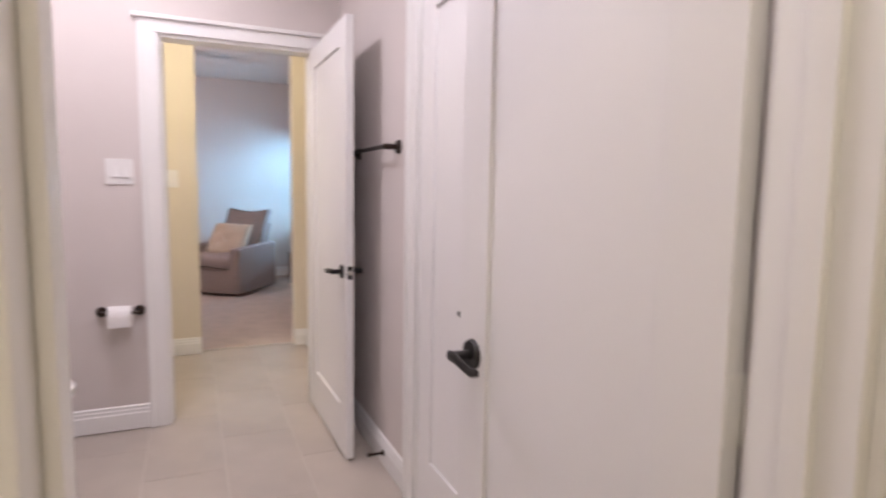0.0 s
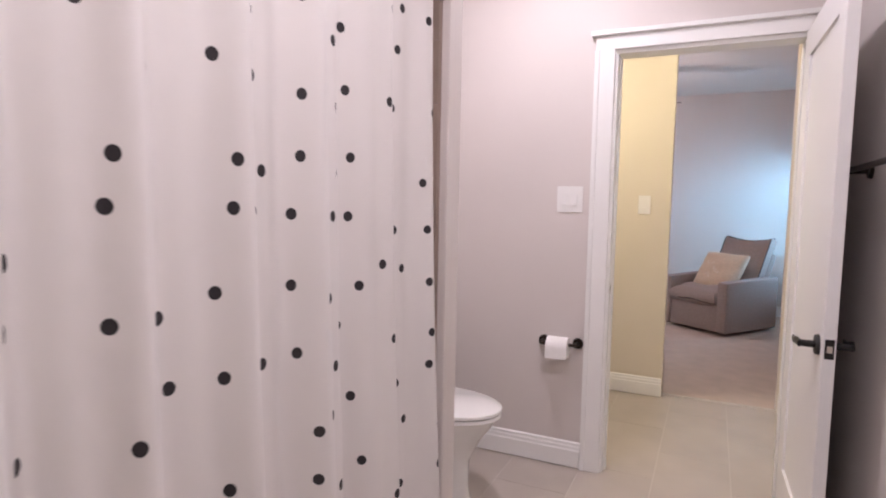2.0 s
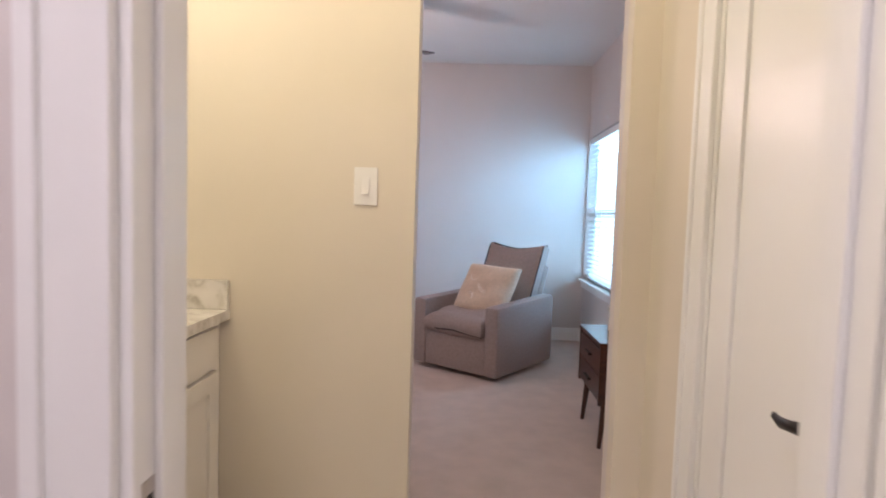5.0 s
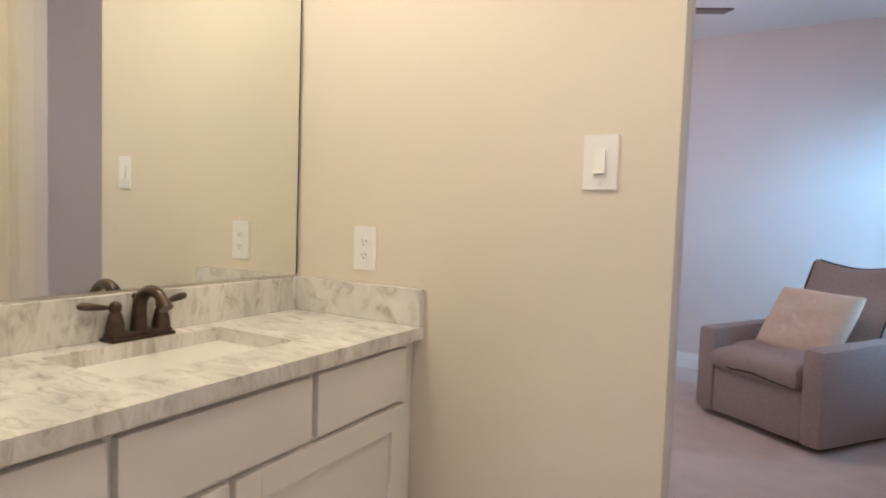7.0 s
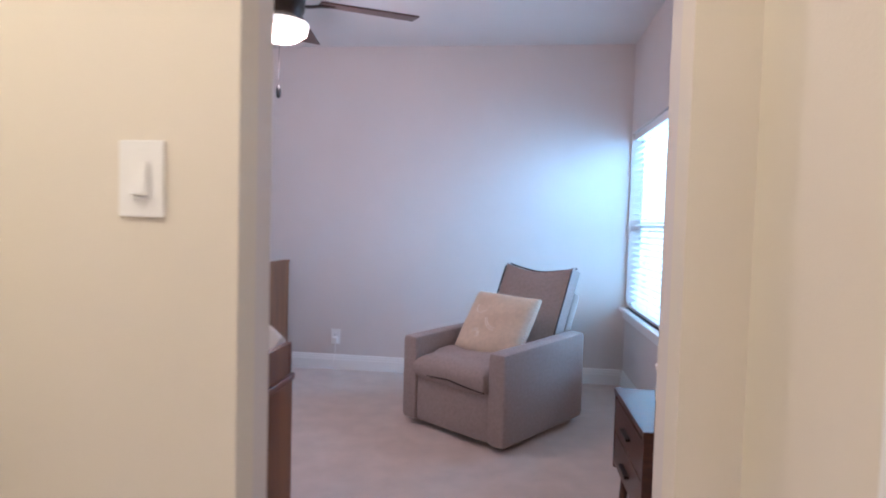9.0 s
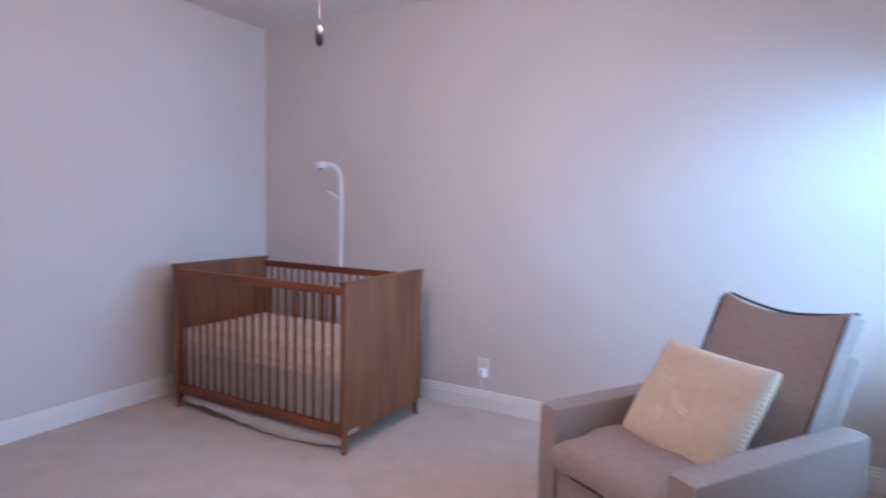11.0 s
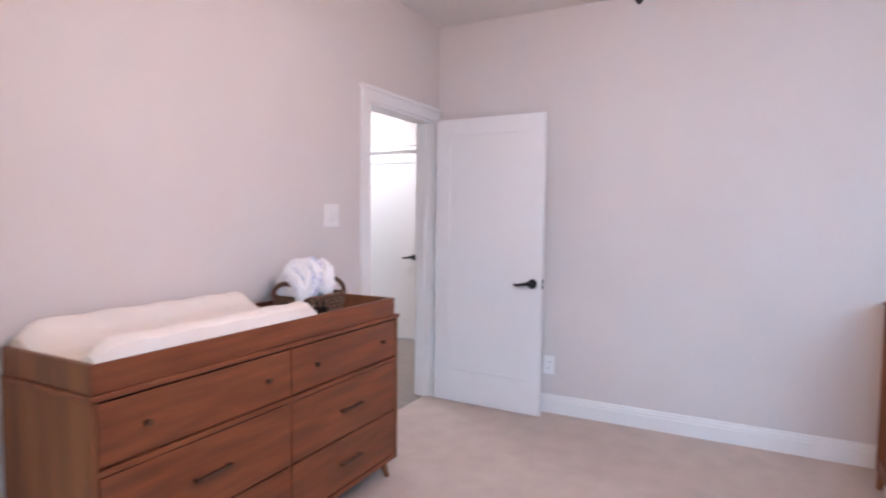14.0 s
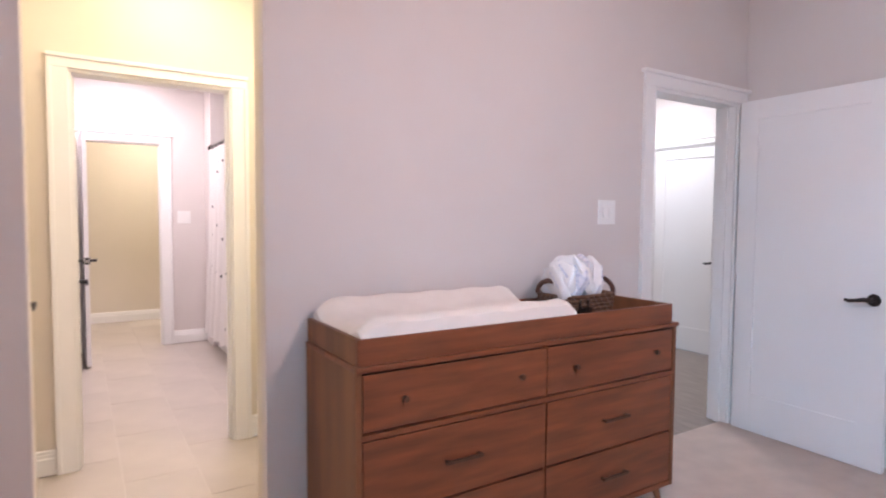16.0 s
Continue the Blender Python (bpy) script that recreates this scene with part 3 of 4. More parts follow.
far_outlet = plate("far_outlet", "white duplex outlet above the baseboard", "outlet", (-1.022, YF, 0.285), 0, "outlet")
plug = thing("plug_adapter", "white plug adapter in the outlet with a thin white cable", "plug", (-1.018, YF - 0.0092, 0.262))
boxes("adapter", M_PLASTIC, plug, (-0.022, -0.042, -0.028, 0.022, 0, 0.022), bevel=0.006)
bm = bmesh.new()
tube(bm, [(0, -0.02, -0.025), (0.004, -0.03, -0.10), (-0.01, -0.035, -0.20), (-0.06, -0.04, -0.240), (-0.22, -0.05, -0.250), (-0.36, -0.055, -0.250), (-0.5, -0.06, -0.250)], 0.003, 8)
part("cable", bm, M_PLASTIC, plug, "thin white cable")

# ---- window ----
window = thing("window_1", "white double-hung window with open wooden blinds", "window", kind="structure")
boxes("window_sill", M_TRIM, window, (XR - 0.05, W0 - 0.05, WZ0 - 0.022, XR + 0.10, W1 + 0.05, WZ0), bevel=0.004)
boxes("apron", M_TRIM, window, (XR - 0.016, W0 - 0.03, WZ0 - 0.085, XR, W1 + 0.03, WZ0 - 0.022), bevel=0.003)
for nm, d in (("window_frame", (XR + 0.085, W0, WZ0, XR + 0.13, W0 + 0.04, WZ1)), ("window_frame", (XR + 0.085, W1 - 0.04, WZ0, XR + 0.13, W1, WZ1)),
              ("window_frame", (XR + 0.085, W0 + 0.04, WZ1 - 0.04, XR + 0.13, W1 - 0.04, WZ1)), ("window_frame", (XR + 0.085, W0 + 0.04, WZ0, XR + 0.13, W1 - 0.04, WZ0 + 0.045)),
              ("meeting_rail", (XR + 0.085, W0 + 0.04, 1.275, XR + 0.13, W1 - 0.04, 1.325))):
    boxes(nm, M_TRIM, window, d, bevel=0.003)
for z0, z1 in ((WZ0 + 0.045, 1.275), (1.325, WZ1 - 0.04)):
    pane = boxes("pane", M_GLASS, window, (XR + 0.104, W0 + 0.04, z0, XR + 0.109, W1 - 0.04, z1))
    pane.visible_shadow = False
sky_card = setting("backdrop", M_SKY, (2.6, -2.0, -0.5, 2.62, 9.0, 5.0), label="plain bright overcast sky outside the window", category="sky")

blinds = thing("window_blinds", "white wooden venetian blinds with open slats", "blinds", (XR + 0.045, (W0 + W1) / 2, 0))
hw = (W1 - W0) / 2 - 0.008
boxes("headrail", M_TRIM, blinds, (-0.03, -hw, WZ1 - 0.06, 0.03, hw, WZ1 - 0.004), bevel=0.004)
boxes("bottom_rail", M_TRIM, blinds, (-0.026, -hw, WZ0 + 0.004, 0.026, hw, WZ0 + 0.022), bevel=0.003)
bm = bmesh.new()
box(bm, -0.025, -hw, -0.0015, 0.025, hw, 0.0015)
bmesh.ops.transform(bm, matrix=Matrix.Rotation(radians(-14), 4, "Y"), verts=bm.verts)
slat_mesh = mesh_of("slat", bm, M_TRIM)
z = WZ0 + 0.05
while z < WZ1 - 0.075:
    s = new("slat", slat_mesh)
    s.parent, s.location = blinds, (0, 0, z)
    z += 0.0435
for y in (-0.36, 0.0, 0.36):
    for x in (-0.0265, 0.0265):
        bm = bmesh.new()
        rod(bm, (x, y, WZ0 + 0.02), (x, y, WZ1 - 0.05), 0.0012, None, 6)
        part("ladder_cord", bm, M_TRIM, blinds)

# ---- ceiling fan ----
fan = thing("ceiling_fan", "dark bronze ceiling fan with five dark blades and pull chain", "ceiling fan", (-0.745, 1.80, -0.03))
bm = bmesh.new()
lathe(bm, [(0.07, CEIL - 0.02), (0.075, CEIL + 0.01), (0.075, CEIL + 0.029)])
part("canopy", bm, M_BRONZE, fan, smooth=True)
bm = bmesh.new()
rod(bm, (0, 0, 2.49), (0, 0, CEIL), 0.013)
part("downrod", bm, M_BRONZE, fan, smooth=True)
bm = bmesh.new()
lathe(bm, [(0.03, 2.30), (0.09, 2.31), (0.115, 2.35), (0.12, 2.42), (0.10, 2.47), (0.04, 2.50)])
part("motor_housing", bm, M_BRONZE, fan, smooth=True)
bm = bmesh.new()
lathe(bm, [(0.02, 2.195), (0.08, 2.20), (0.13, 2.235), (0.14, 2.28), (0.06, 2.305)])
# the bowl's glow is assumed, to go with the bedroom fill
part("light_bowl", bm, glowing("frosted_bowl", (1.0, 0.86, 0.74), 1.4), fan, "frosted glass bowl", smooth=True)
for k in range(5):
    a = radians(27 + 72 * k)
    turn = Matrix.Rotation(a, 4, "Z")
    bm = bmesh.new()
    vs = box(bm, 0.19, -0.066, 2.404, 0.72, 0.066, 2.413, 0.003)
    for v in vs:
        v.co.y *= 0.86 + 0.34 * (v.co.x - 0.19)
        if v.co.x > 0.6:
            v.co.x -= 0.9 * abs(v.co.y) ** 1.6
    bmesh.ops.transform(bm, matrix=turn @ Matrix.Translation((0, 0, 2.41)) @ Matrix.Rotation(radians(9), 4, "X") @ Matrix.Translation((0, 0, -2.41)), verts=bm.verts)
    blade = part("blade", bm, M_FAN, fan)
    bm = bmesh.new()
    tube(bm, [turn @ Vector(p) for p in ((0.10, 0, 2.38), (0.15, 0, 2.385), (0.20, 0, 2.398), (0.27, 0, 2.402))], [0.014, 0.012, 0.014, 0.01], 8, (1.6, 0.5))
    part("blade_arm", bm, M_BRONZE, blade)
bm = bmesh.new()
rod(bm, (0.0, -0.02, 1.97), (0.0, -0.02, 2.21), 0.0009, None, 6)
chain = part("pull_chain", bm, M_BRONZE, fan)
bm = bmesh.new()
lathe(bm, [(0.004, 1.905), (0.012, 1.915), (0.013, 1.950), (0.005, 1.970)], (0.0, -0.02, 0), 12)
part("fob", bm, M_BLACK, chain, "dark wooden pull fob", True)

# ---- vanity ----
CX, CT = -0.624, 0.893                # counter front, counter top
VY0, VY1 = HY + 0.003, -TH - 0.003
vanity = thing("vanity_cabinet", "white shaker vanity cabinet with slab drawers", "cabinet")
FX = -0.660
boxes("body", M_CABINET, vanity, (HX + 0.002, VY0, 0.10, FX, VY1, CT - 0.034))
boxes("toe_kick", M_CABINET, vanity, (HX + 0.002, VY0, 0.0, FX - 0.07, VY1, 0.10))
for y0, y1 in ((-0.519, -0.180), (-0.952, -0.537), (VY0 + 0.02, -0.968)):
    boxes("drawer_front", M_CABINET, vanity, (FX, y0, 0.706, FX + 0.019, y1, 0.842), bevel=0.002)


def shaker(parent, y0, y1, z0, z1):
    d = boxes("cabinet_door", M_CABINET, parent, (FX, y0, z0, FX + 0.019, y0 + 0.06, z1), (FX, y1 - 0.06, z0, FX + 0.019, y1, z1), (FX, y0 + 0.06, z0, FX + 0.019, y1 - 0.06, z0 + 0.06), (FX, y0 + 0.06, z1 - 0.06, FX + 0.019, y1 - 0.06, z1), bevel=0.0015)
    boxes("door_panel", M_CABINET, d, (FX, y0 + 0.056, z0 + 0.056, FX + 0.008, y1 - 0.056, z1 - 0.056))


shaker(vanity, -0.733, -0.180, 0.125, 0.692)
shaker(vanity, VY0 + 0.02, -0.749, 0.125, 0.692)

SX0, SX1, SY0, SY1 = -1.018, -0.762, -0.885, -0.475
top = thing("marble_countertop", "white and grey veined marble countertop with backsplash", "countertop")
bm = bmesh.new()
for d in ((HX + 0.002, VY0, SX0, VY1), (SX1, VY0, CX, VY1), (SX0, VY0, SX1, SY0), (SX0, SY1, SX1, VY1)):
    box(bm, d[0], d[1], CT - 0.034, d[2], d[3], CT)
bmesh.ops.remove_doubles(bm, verts=bm.verts, dist=0.0005)
part("slab", bm, M_MARBLE, top)
boxes("backsplash", M_MARBLE, top, (HX + 0.002, VY0, CT, HX + 0.022, VY1 - 0.021, CT + 0.100), bevel=0.0025)
boxes("side_splash", M_MARBLE, top, (HX + 0.002, VY1 - 0.020, CT, CX - 0.002, VY1, CT + 0.100), bevel=0.0025)
sink = thing("sink_basin", "white rectangular undermount ceramic sink", "sink")
bm = bmesh.new()
rings = []
for k, (ins, z) in enumerate(((-0.012, CT - 0.035), (0.004, CT - 0.037), (0.014, CT - 0.10), (0.030, CT - 0.150), (0.075, CT - 0.168))):
    ring = []
    x0, x1, y0, y1 = SX0 + ins, SX1 - ins, SY0 + ins, SY1 - ins
    rad = 0.03 + 0.006 * k
    for cx, cy, a0 in ((x1 - rad, y1 - rad, 0), (x0 + rad, y1 - rad, 90), (x0 + rad, y0 + rad, 180), (x1 - rad, y0 + rad, 270)):
        for s in range(6):
            a = radians(a0 + 18 * s)
            ring.append(bm.verts.new((cx + rad * math.cos(a), cy + rad * math.sin(a), z)))
    rings.append(ring)
for a, b in zip(rings, rings[1:]):
    for k in range(len(a)):
        bm.faces.new((a[k], a[(k + 1) % len(a)], b[(k + 1) % len(b)], b[k]))
bm.faces.new(rings[-1])
basin = part("basin", bm, M_CERAMIC, sink, smooth=True)
bm = bmesh.new()
lathe(bm, [(0.022, CT - 0.167), (0.024, CT - 0.164), (0.012, CT - 0.163)], ((SX0 + SX1) / 2, -0.68, 0), 20)
part("drain", bm, M_BRONZE, sink, "dark bronze drain", True)

faucet = thing("faucet", "oil-rubbed bronze two-handle faucet on the marble", "faucet", (-1.050, -0.668, CT))
faucet.scale = (0.87, 0.87, 0.87)
bm = bmesh.new()
box(bm, -0.028, -0.088, 0, 0.028, 0.088, 0.010, 0.005)
box(bm, -0.023, -0.082, 0.008, 0.023, 0.082, 0.020, 0.006)
part("base_plate", bm, M_FAUCET, faucet, smooth=True)
bm = bmesh.new()
lathe(bm, [(0.022, 0.018), (0.0205, 0.035), (0.0185, 0.060)], n=20)
arc = [(0.002 + 0.054 * (1 - math.cos(a)), 0, 0.078 + 0.050 * math.sin(a)) for a in [radians(14 * k) for k in range(12)]]
tube(bm, [(0, 0, 0.05)] + arc + [(0.115, 0, 0.088)], [0.0185] + [0.0178 - 0.0004 * k for k in range(11)] + [0.0150, 0.0175], 18)
part("spout", bm, M_FAUCET, faucet, smooth=True)
bm = bmesh.new()
lathe(bm, [(0.0035, 0.05), (0.0035, 0.100), (0.0065, 0.104), (0.007, 0.110), (0.003, 0.116)], (-0.020, 0, 0), 12)
part("lift_rod", bm, M_FAUCET, faucet, smooth=True)
for s in (-1, 1):
    bm = bmesh.new()
    lathe(bm, [(0.024, 0.018), (0.0235, 0.028), (0.020, 0.050), (0.0155, 0.068), (0.012, 0.074), (0.0145, 0.080), (0.0145, 0.092), (0.010, 0.099), (0.003, 0.102)], (0, s * 0.062, 0), 20)
    part("handle_base", bm, M_FAUCET, faucet, smooth=True)
    bm = bmesh.new()
    tube(bm, [(0.0, s * 0.060, 0.086), (-0.002, s * 0.078, 0.087), (-0.006, s * 0.098, 0.090), (-0.010, s * 0.122, 0.094), (-0.013, s * 0.140, 0.096), (-0.014, s * 0.146, 0.096)], [0.005, 0.0055, 0.008, 0.0105, 0.0095, 0.005], 14)
    part("lever", bm, M_FAUCET, faucet, smooth=True)

mirror = thing("wall_mirror", "large frameless wall mirror above the vanity", "mirror")
boxes("mirror_glass", M_MIRROR, mirror, (HX + 0.001, VY0 + 0.02, CT + 0.107, HX + 0.007, -TH - 0.012, 2.02))
boxes("edge_channel", M_SLOT, mirror, (HX + 0.001, -TH - 0.0118, CT + 0.107, HX + 0.0075, -TH - 0.008, 2.02))
boxes("bottom_channel", M_NICKEL, mirror, (HX + 0.001, VY0 + 0.02, CT + 0.1005, HX + 0.009, -TH - 0.008, CT + 0.1068))

# ---- bathroom ----
toilet = thing("toilet", "white ceramic toilet with closed lid", "toilet", (HB + 0.005, -2.0, 0))
bm = bmesh.new()
sections = [(0.0, 0.40, 0.20, 0.105, 0.36), (0.06, 0.40, 0.185, 0.095, 0.36), (0.18, 0.40, 0.19, 0.10, 0.38), (0.28, 0.42, 0.235, 0.14, 0.40), (0.34, 0.44, 0.27, 0.170, 0.42), (0.385, 0.45, 0.285, 0.182, 0.42)]
rings = []
for z, cx, fr, hwid, back in sections:
    ring = []
    for k in range(32):
        a = k * math.tau / 32
        c, s = math.cos(a), math.sin(a)
        ring.append(bm.verts.new((cx + (fr + 0.09 if c > 0 else 0.22) * c * (0.72 if c > 0 else 1), hwid * s, z)))
    rings.append(ring)
for a, b in zip(rings, rings[1:]):
    for k in range(32):
        bm.faces.new((a[k], a[(k + 1) % 32], b[(k + 1) % 32], b[k]))
bm.faces.new(rings[0][::-1])
bm.faces.new(rings[-1])
bowl = part("bowl", bm, M_CERAMIC, toilet, smooth=True)


def oval_slab(z0, z1, grow, inset):
    bm = bmesh.new()
    rr = []
    for z, g in ((z0, grow - inset), (z0 + 0.004, grow), (z1 - 0.006, grow), (z1, grow - inset)):
        ring = []
        for k in range(36):
            a = k * math.tau / 36
            c, s = math.cos(a), math.sin(a)
            ring.append(bm.verts.new((0.46 + ((0.375 if c > 0 else 0.23) * 0.745 + g) * c, (0.185 + g) * s * (1 if c > -0.5 else 0.98), z)))
        rr.append(ring)
    for a, b in zip(rr, rr[1:]):
        for k in range(36):
            bm.faces.new((a[k], a[(k + 1) % 36], b[(k + 1) % 36], b[k]))
    bm.faces.new(rr[0][::-1])
    bm.faces.new(rr[-1])
    return bm


part("seat", oval_slab(0.387, 0.405, 0.002, 0.004), M_CERAMIC, toilet, smooth=True)
part("lid", oval_slab(0.409, 0.432, 0.004, 0.010), M_CERAMIC, toilet, smooth=True)
boxes("tank", M_CERAMIC, toilet, (0.0, -0.21, 0.36, 0.19, 0.21, 0.74), bevel=0.02, smooth=True)
boxes("tank_lid", M_CERAMIC, toilet, (-0.003, -0.22, 0.742, 0.20, 0.22, 0.775), bevel=0.008, smooth=True)
bm = bmesh.new()
tube(bm, [(0.192, -0.14, 0.68), (0.205, -0.14, 0.68), (0.208, -0.11, 0.675), (0.208, -0.07, 0.67)], [0.012, 0.009, 0.006, 0.007], 10)
part("flush_lever", bm, M_CHROME, toilet, "chrome flush lever", True)

holder = thing("toilet_paper_holder", "dark bronze wall-mounted toilet paper holder", "paper holder", (-0.392, BY, 0.632))
for x in (-0.085, 0.085):
    bm = bmesh.new()
    rod(bm, (x, 0, 0), (x, -0.012, 0), 0.027, 0.024, 22)
    rod(bm, (x, -0.010, 0), (x, -0.058, 0), 0.009, 0.011)
    part("post", bm, M_BRONZE, holder, smooth=True)
bm = bmesh.new()
rod(bm, (-0.088, -0.058, 0), (0.088, -0.058, 0), 0.0085, None, 12)
part("spindle", bm, M_BRONZE, holder, smooth=True)
roll = thing("toilet_paper_roll", "white toilet paper roll with a hanging sheet", "toilet paper", (-0.392, BY - 0.058, 0.619))
bm = bmesh.new()
rod(bm, (-0.052, 0, 0), (0.052, 0, 0), 0.049, None, 32)
part("roll", bm, M_PAPER, roll, smooth=True)
boxes("loose_sheet", M_PAPER, roll, (-0.052, -0.0500, -0.050, 0.052, -0.0488, -0.002))

bar = thing("towel_bar", "dark bronze wall-mounted towel bar", "towel bar", (BR, -2.195, 1.448))
for y in (-0.305, 0.305):
    bm = bmesh.new()
    rod(bm, (0, y, 0), (-0.012, y, 0), 0.030, 0.026, 22)
    rod(bm, (-0.010, y, 0), (-0.065, y, 0), 0.011, 0.013)
    part("post", bm, M_BRONZE, bar, smooth=True)
bm = bmesh.new()
rod(bm, (-0.063, -0.315, 0), (-0.063, 0.315, 0), 0.0095, None, 14)
part("rail", bm, M_BRONZE, bar, smooth=True)
stop = thing("door_stop_spring", "small dark door stop on the baseboard", "door stop", (BR - 0.016, -2.36, 0.07))
bm = bmesh.new()
rod(bm, (0, 0, 0), (-0.006, 0, 0), 0.014)
rod(bm, (-0.006, 0, 0), (-0.065, 0, 0), 0.006)
rod(bm, (-0.065, 0, 0), (-0.075, 0, 0), 0.009)
part("stem", bm, M_BRONZE, stop)

# tub alcove behind the curtain
setting("wall_shower", M_SHOWER, (HB, -4.0, 0, HB + 0.012, WY0 - 0.012, 2.2), (HB, WY0 - 0.012, 0, WX - 0.028, WY0, 2.2), label="brown tiled shower walls behind the curtain")
setting("wall_tub_end", M_WALL, (HB, NY, 0, WX - 0.03, -4.0, CEIL), label="warm white painted wall at the end of the tub")
shower_pieces = thing("shower_tile_edge", "column of brown stone wall tiles beside the curtain", "tile", kind="structure")
for k in range(8):
    boxes("tile", M_SHOWER, shower_pieces, (WX - 0.145, WY0 - 0.021, 0.43 + 0.2 * k, WX - 0.030, WY0 - 0.012, 0.627 + 0.2 * k), bevel=0.0015)
tub = thing("bathtub", "white acrylic alcove bathtub", "bathtub")
bm = bmesh.new()
box(bm, HB + 0.012, -4.0, 0, HB + 0.09, WY0 - 0.022, 0.42)
box(bm, WX - 0.14, -4.0, 0, WX - 0.07, WY0 - 0.022, 0.42, 0.01)
box(bm, HB + 0.09, -4.0, 0, WX - 0.14, -3.90, 0.42)
box(bm, HB + 0.09, WY0 - 0.12, 0, WX - 0.14, WY0 - 0.022, 0.42)
box(bm, HB + 0.09, -3.90, 0, WX - 0.14, WY0 - 0.12, 0.06)
part("shell", bm, M_LINER, tub)
rail_rod = thing("shower_rod", "dark bronze shower curtain rod", "curtain rod", (WX - 0.015, 0, 1.985))
bm = bmesh.new()
rod(bm, (-0.02, -4.0, 0), (-0.02, WY0, 0), 0.0125)
part("rod", bm, M_BRONZE, rail_rod, smooth=True)
for y in (-3.996, WY0 - 0.002):
    bm = bmesh.new()
    rod(bm, (-0.02, y - 0.004, 0), (-0.02, y + 0.004, 0), 0.03)
    part("flange", bm, M_BRONZE, rail_rod)

curtain = thing("shower_curtain", "white fabric shower curtain with small black dots", "shower curtain")
bm = bmesh.new()
uvl = bm.loops.layers.uv.new("cloth")
NYC, NZC, Y0C, Y1C = 260, 24, -3.98, WY0 - 0.065
cols, arc = [], 0.0


def fold(y, s):
    amp = 0.026 + 0.014 * s
    return amp * (math.sin(27 * y + 0.9 * math.sin(3.1 * y)) + 0.35 * math.sin(58 * y + 1.3))


prev = None
us = []
for i in range(NYC + 1):
    y = Y0C + (Y1C - Y0C) * i / NYC
    x = fold(y, 0.5)
    if prev:
        arc += math.hypot(x - prev[0], y - prev[1]) * 1.08
    prev = (x, y)
    us.append(arc)
    col = []
    for j in range(NZC + 1):
        s = j / NZC
        zz = 1.96 - (1.96 - 0.16) * s
        yy = y + 0.006 * math.sin(9 * s + 4 * y) * s
        if y > Y1C - 0.2:
            yy += 0.035 * s * s * (1 - (Y1C - y) / 0.2) * -1
        col.append(bm.verts.new((WX - 0.035 + fold(yy, s) + 0.05 * s * s, yy, zz)))
    cols.append(col)
for i in range(NYC):
    for j in range(NZC):
        f = bm.faces.new((cols[i][j], cols[i + 1][j], cols[i + 1][j + 1], cols[i][j + 1]))
        for loop, (a, b) in zip(f.loops, ((i, j), (i + 1, j), (i + 1, j + 1), (i, j + 1))):
            loop[uvl].uv = (us[a], 1.96 - 1.8 * b / NZC)
cloth = part("cloth", bm, M_DOTS, curtain)
for p in cloth.data.polygons:
    p.use_smooth = True
for k in range(12):
    bm = bmesh.new()
    y = Y0C + 0.06 + k * 0.121
    tube(bm, [(WX - 0.035 + 0.024 * math.sin(a), y, 1.977 + 0.026 * math.cos(a)) for a in [j * math.tau / 14 for j in range(15)]], 0.0022, 6)
    part("ring", bm, M_CHROME, curtain)

# ---- armchair ----
chair = thing("glider_armchair", "taupe linen upholstered swivel glider armchair", "armchair", (0.365, 2.665, 0), -36)
chair.scale = (1.05, 1.06, 0.985)
bm = bmesh.new()
lathe(bm, [(0.25, 0.006), (0.25, 0.03), (0.20, 0.035)])
part("swivel_base", bm, M_PIPING, chair)
boxes("body", M_LINEN, chair, (-0.27, -0.405, 0.045, 0.27, 0.36, 0.33), bevel=0.02, smooth=True)
for s in (-1, 1):
    bm = bmesh.new()
    vs = box(bm, s * 0.325 - 0.058, -0.42, 0.04, s * 0.325 + 0.058, 0.40, 0.575, 0.036)
    for v in vs:
        if v.co.z > 0.3:
            v.co.z += 0.035 * (v.co.y + 0.42)
    part("arm", bm, M_LINEN, chair, smooth=True)
bm = bmesh.new()
pillow(bm, 0.53, 0.64, 0.19, 0.62, Matrix.Translation((0, -0.125, 0.405)), 0.010)
for v in bm.verts:
    if v.co.y < -0.3:
        v.co.z -= 0.02
seat_c = part("seat_cushion", bm, M_LINEN, chair, smooth=True)
bm = bmesh.new()
tube(bm, [(-0.255, -0.425, 0.37), (-0.13, -0.43, 0.352), (0, -0.432, 0.362), (0.13, -0.43, 0.346), (0.255, -0.425, 0.338)], 0.006, 8)
part("front_seam", bm, M_PIPING, seat_c, "dark piping seam")
lean = Matrix.Translation((0, 0.20, 0.36)) @ Matrix.Rotation(radians(-24), 4, "X")
bm = bmesh.new()
vs = box(bm, -0.25, 0.07, -0.05, 0.25, 0.145, 0.56, 0.025)
bmesh.ops.transform(bm, matrix=lean, verts=bm.verts)
part("backrest_frame", bm, M_LINEN, chair, smooth=True)
bm = bmesh.new()
cushion(bm, 0.52, 0.64, 0.17, 0.35, 12, Matrix.Translation((0, 0.0, 0.33)) @ Matrix.Rotation(radians(90), 4, "X"), 0.010)
for v in bm.verts:
    if v.co.z > 0.54:
        v.co.z += 0.10 * (abs(v.co.x) / 0.26) ** 2 * (v.co.z - 0.54) / 0.11 * 0.45
bmesh.ops.transform(bm, matrix=lean, verts=bm.verts)
back = part("back_cushion", bm, M_LINEN, chair, smooth=True)
bm = bmesh.new()
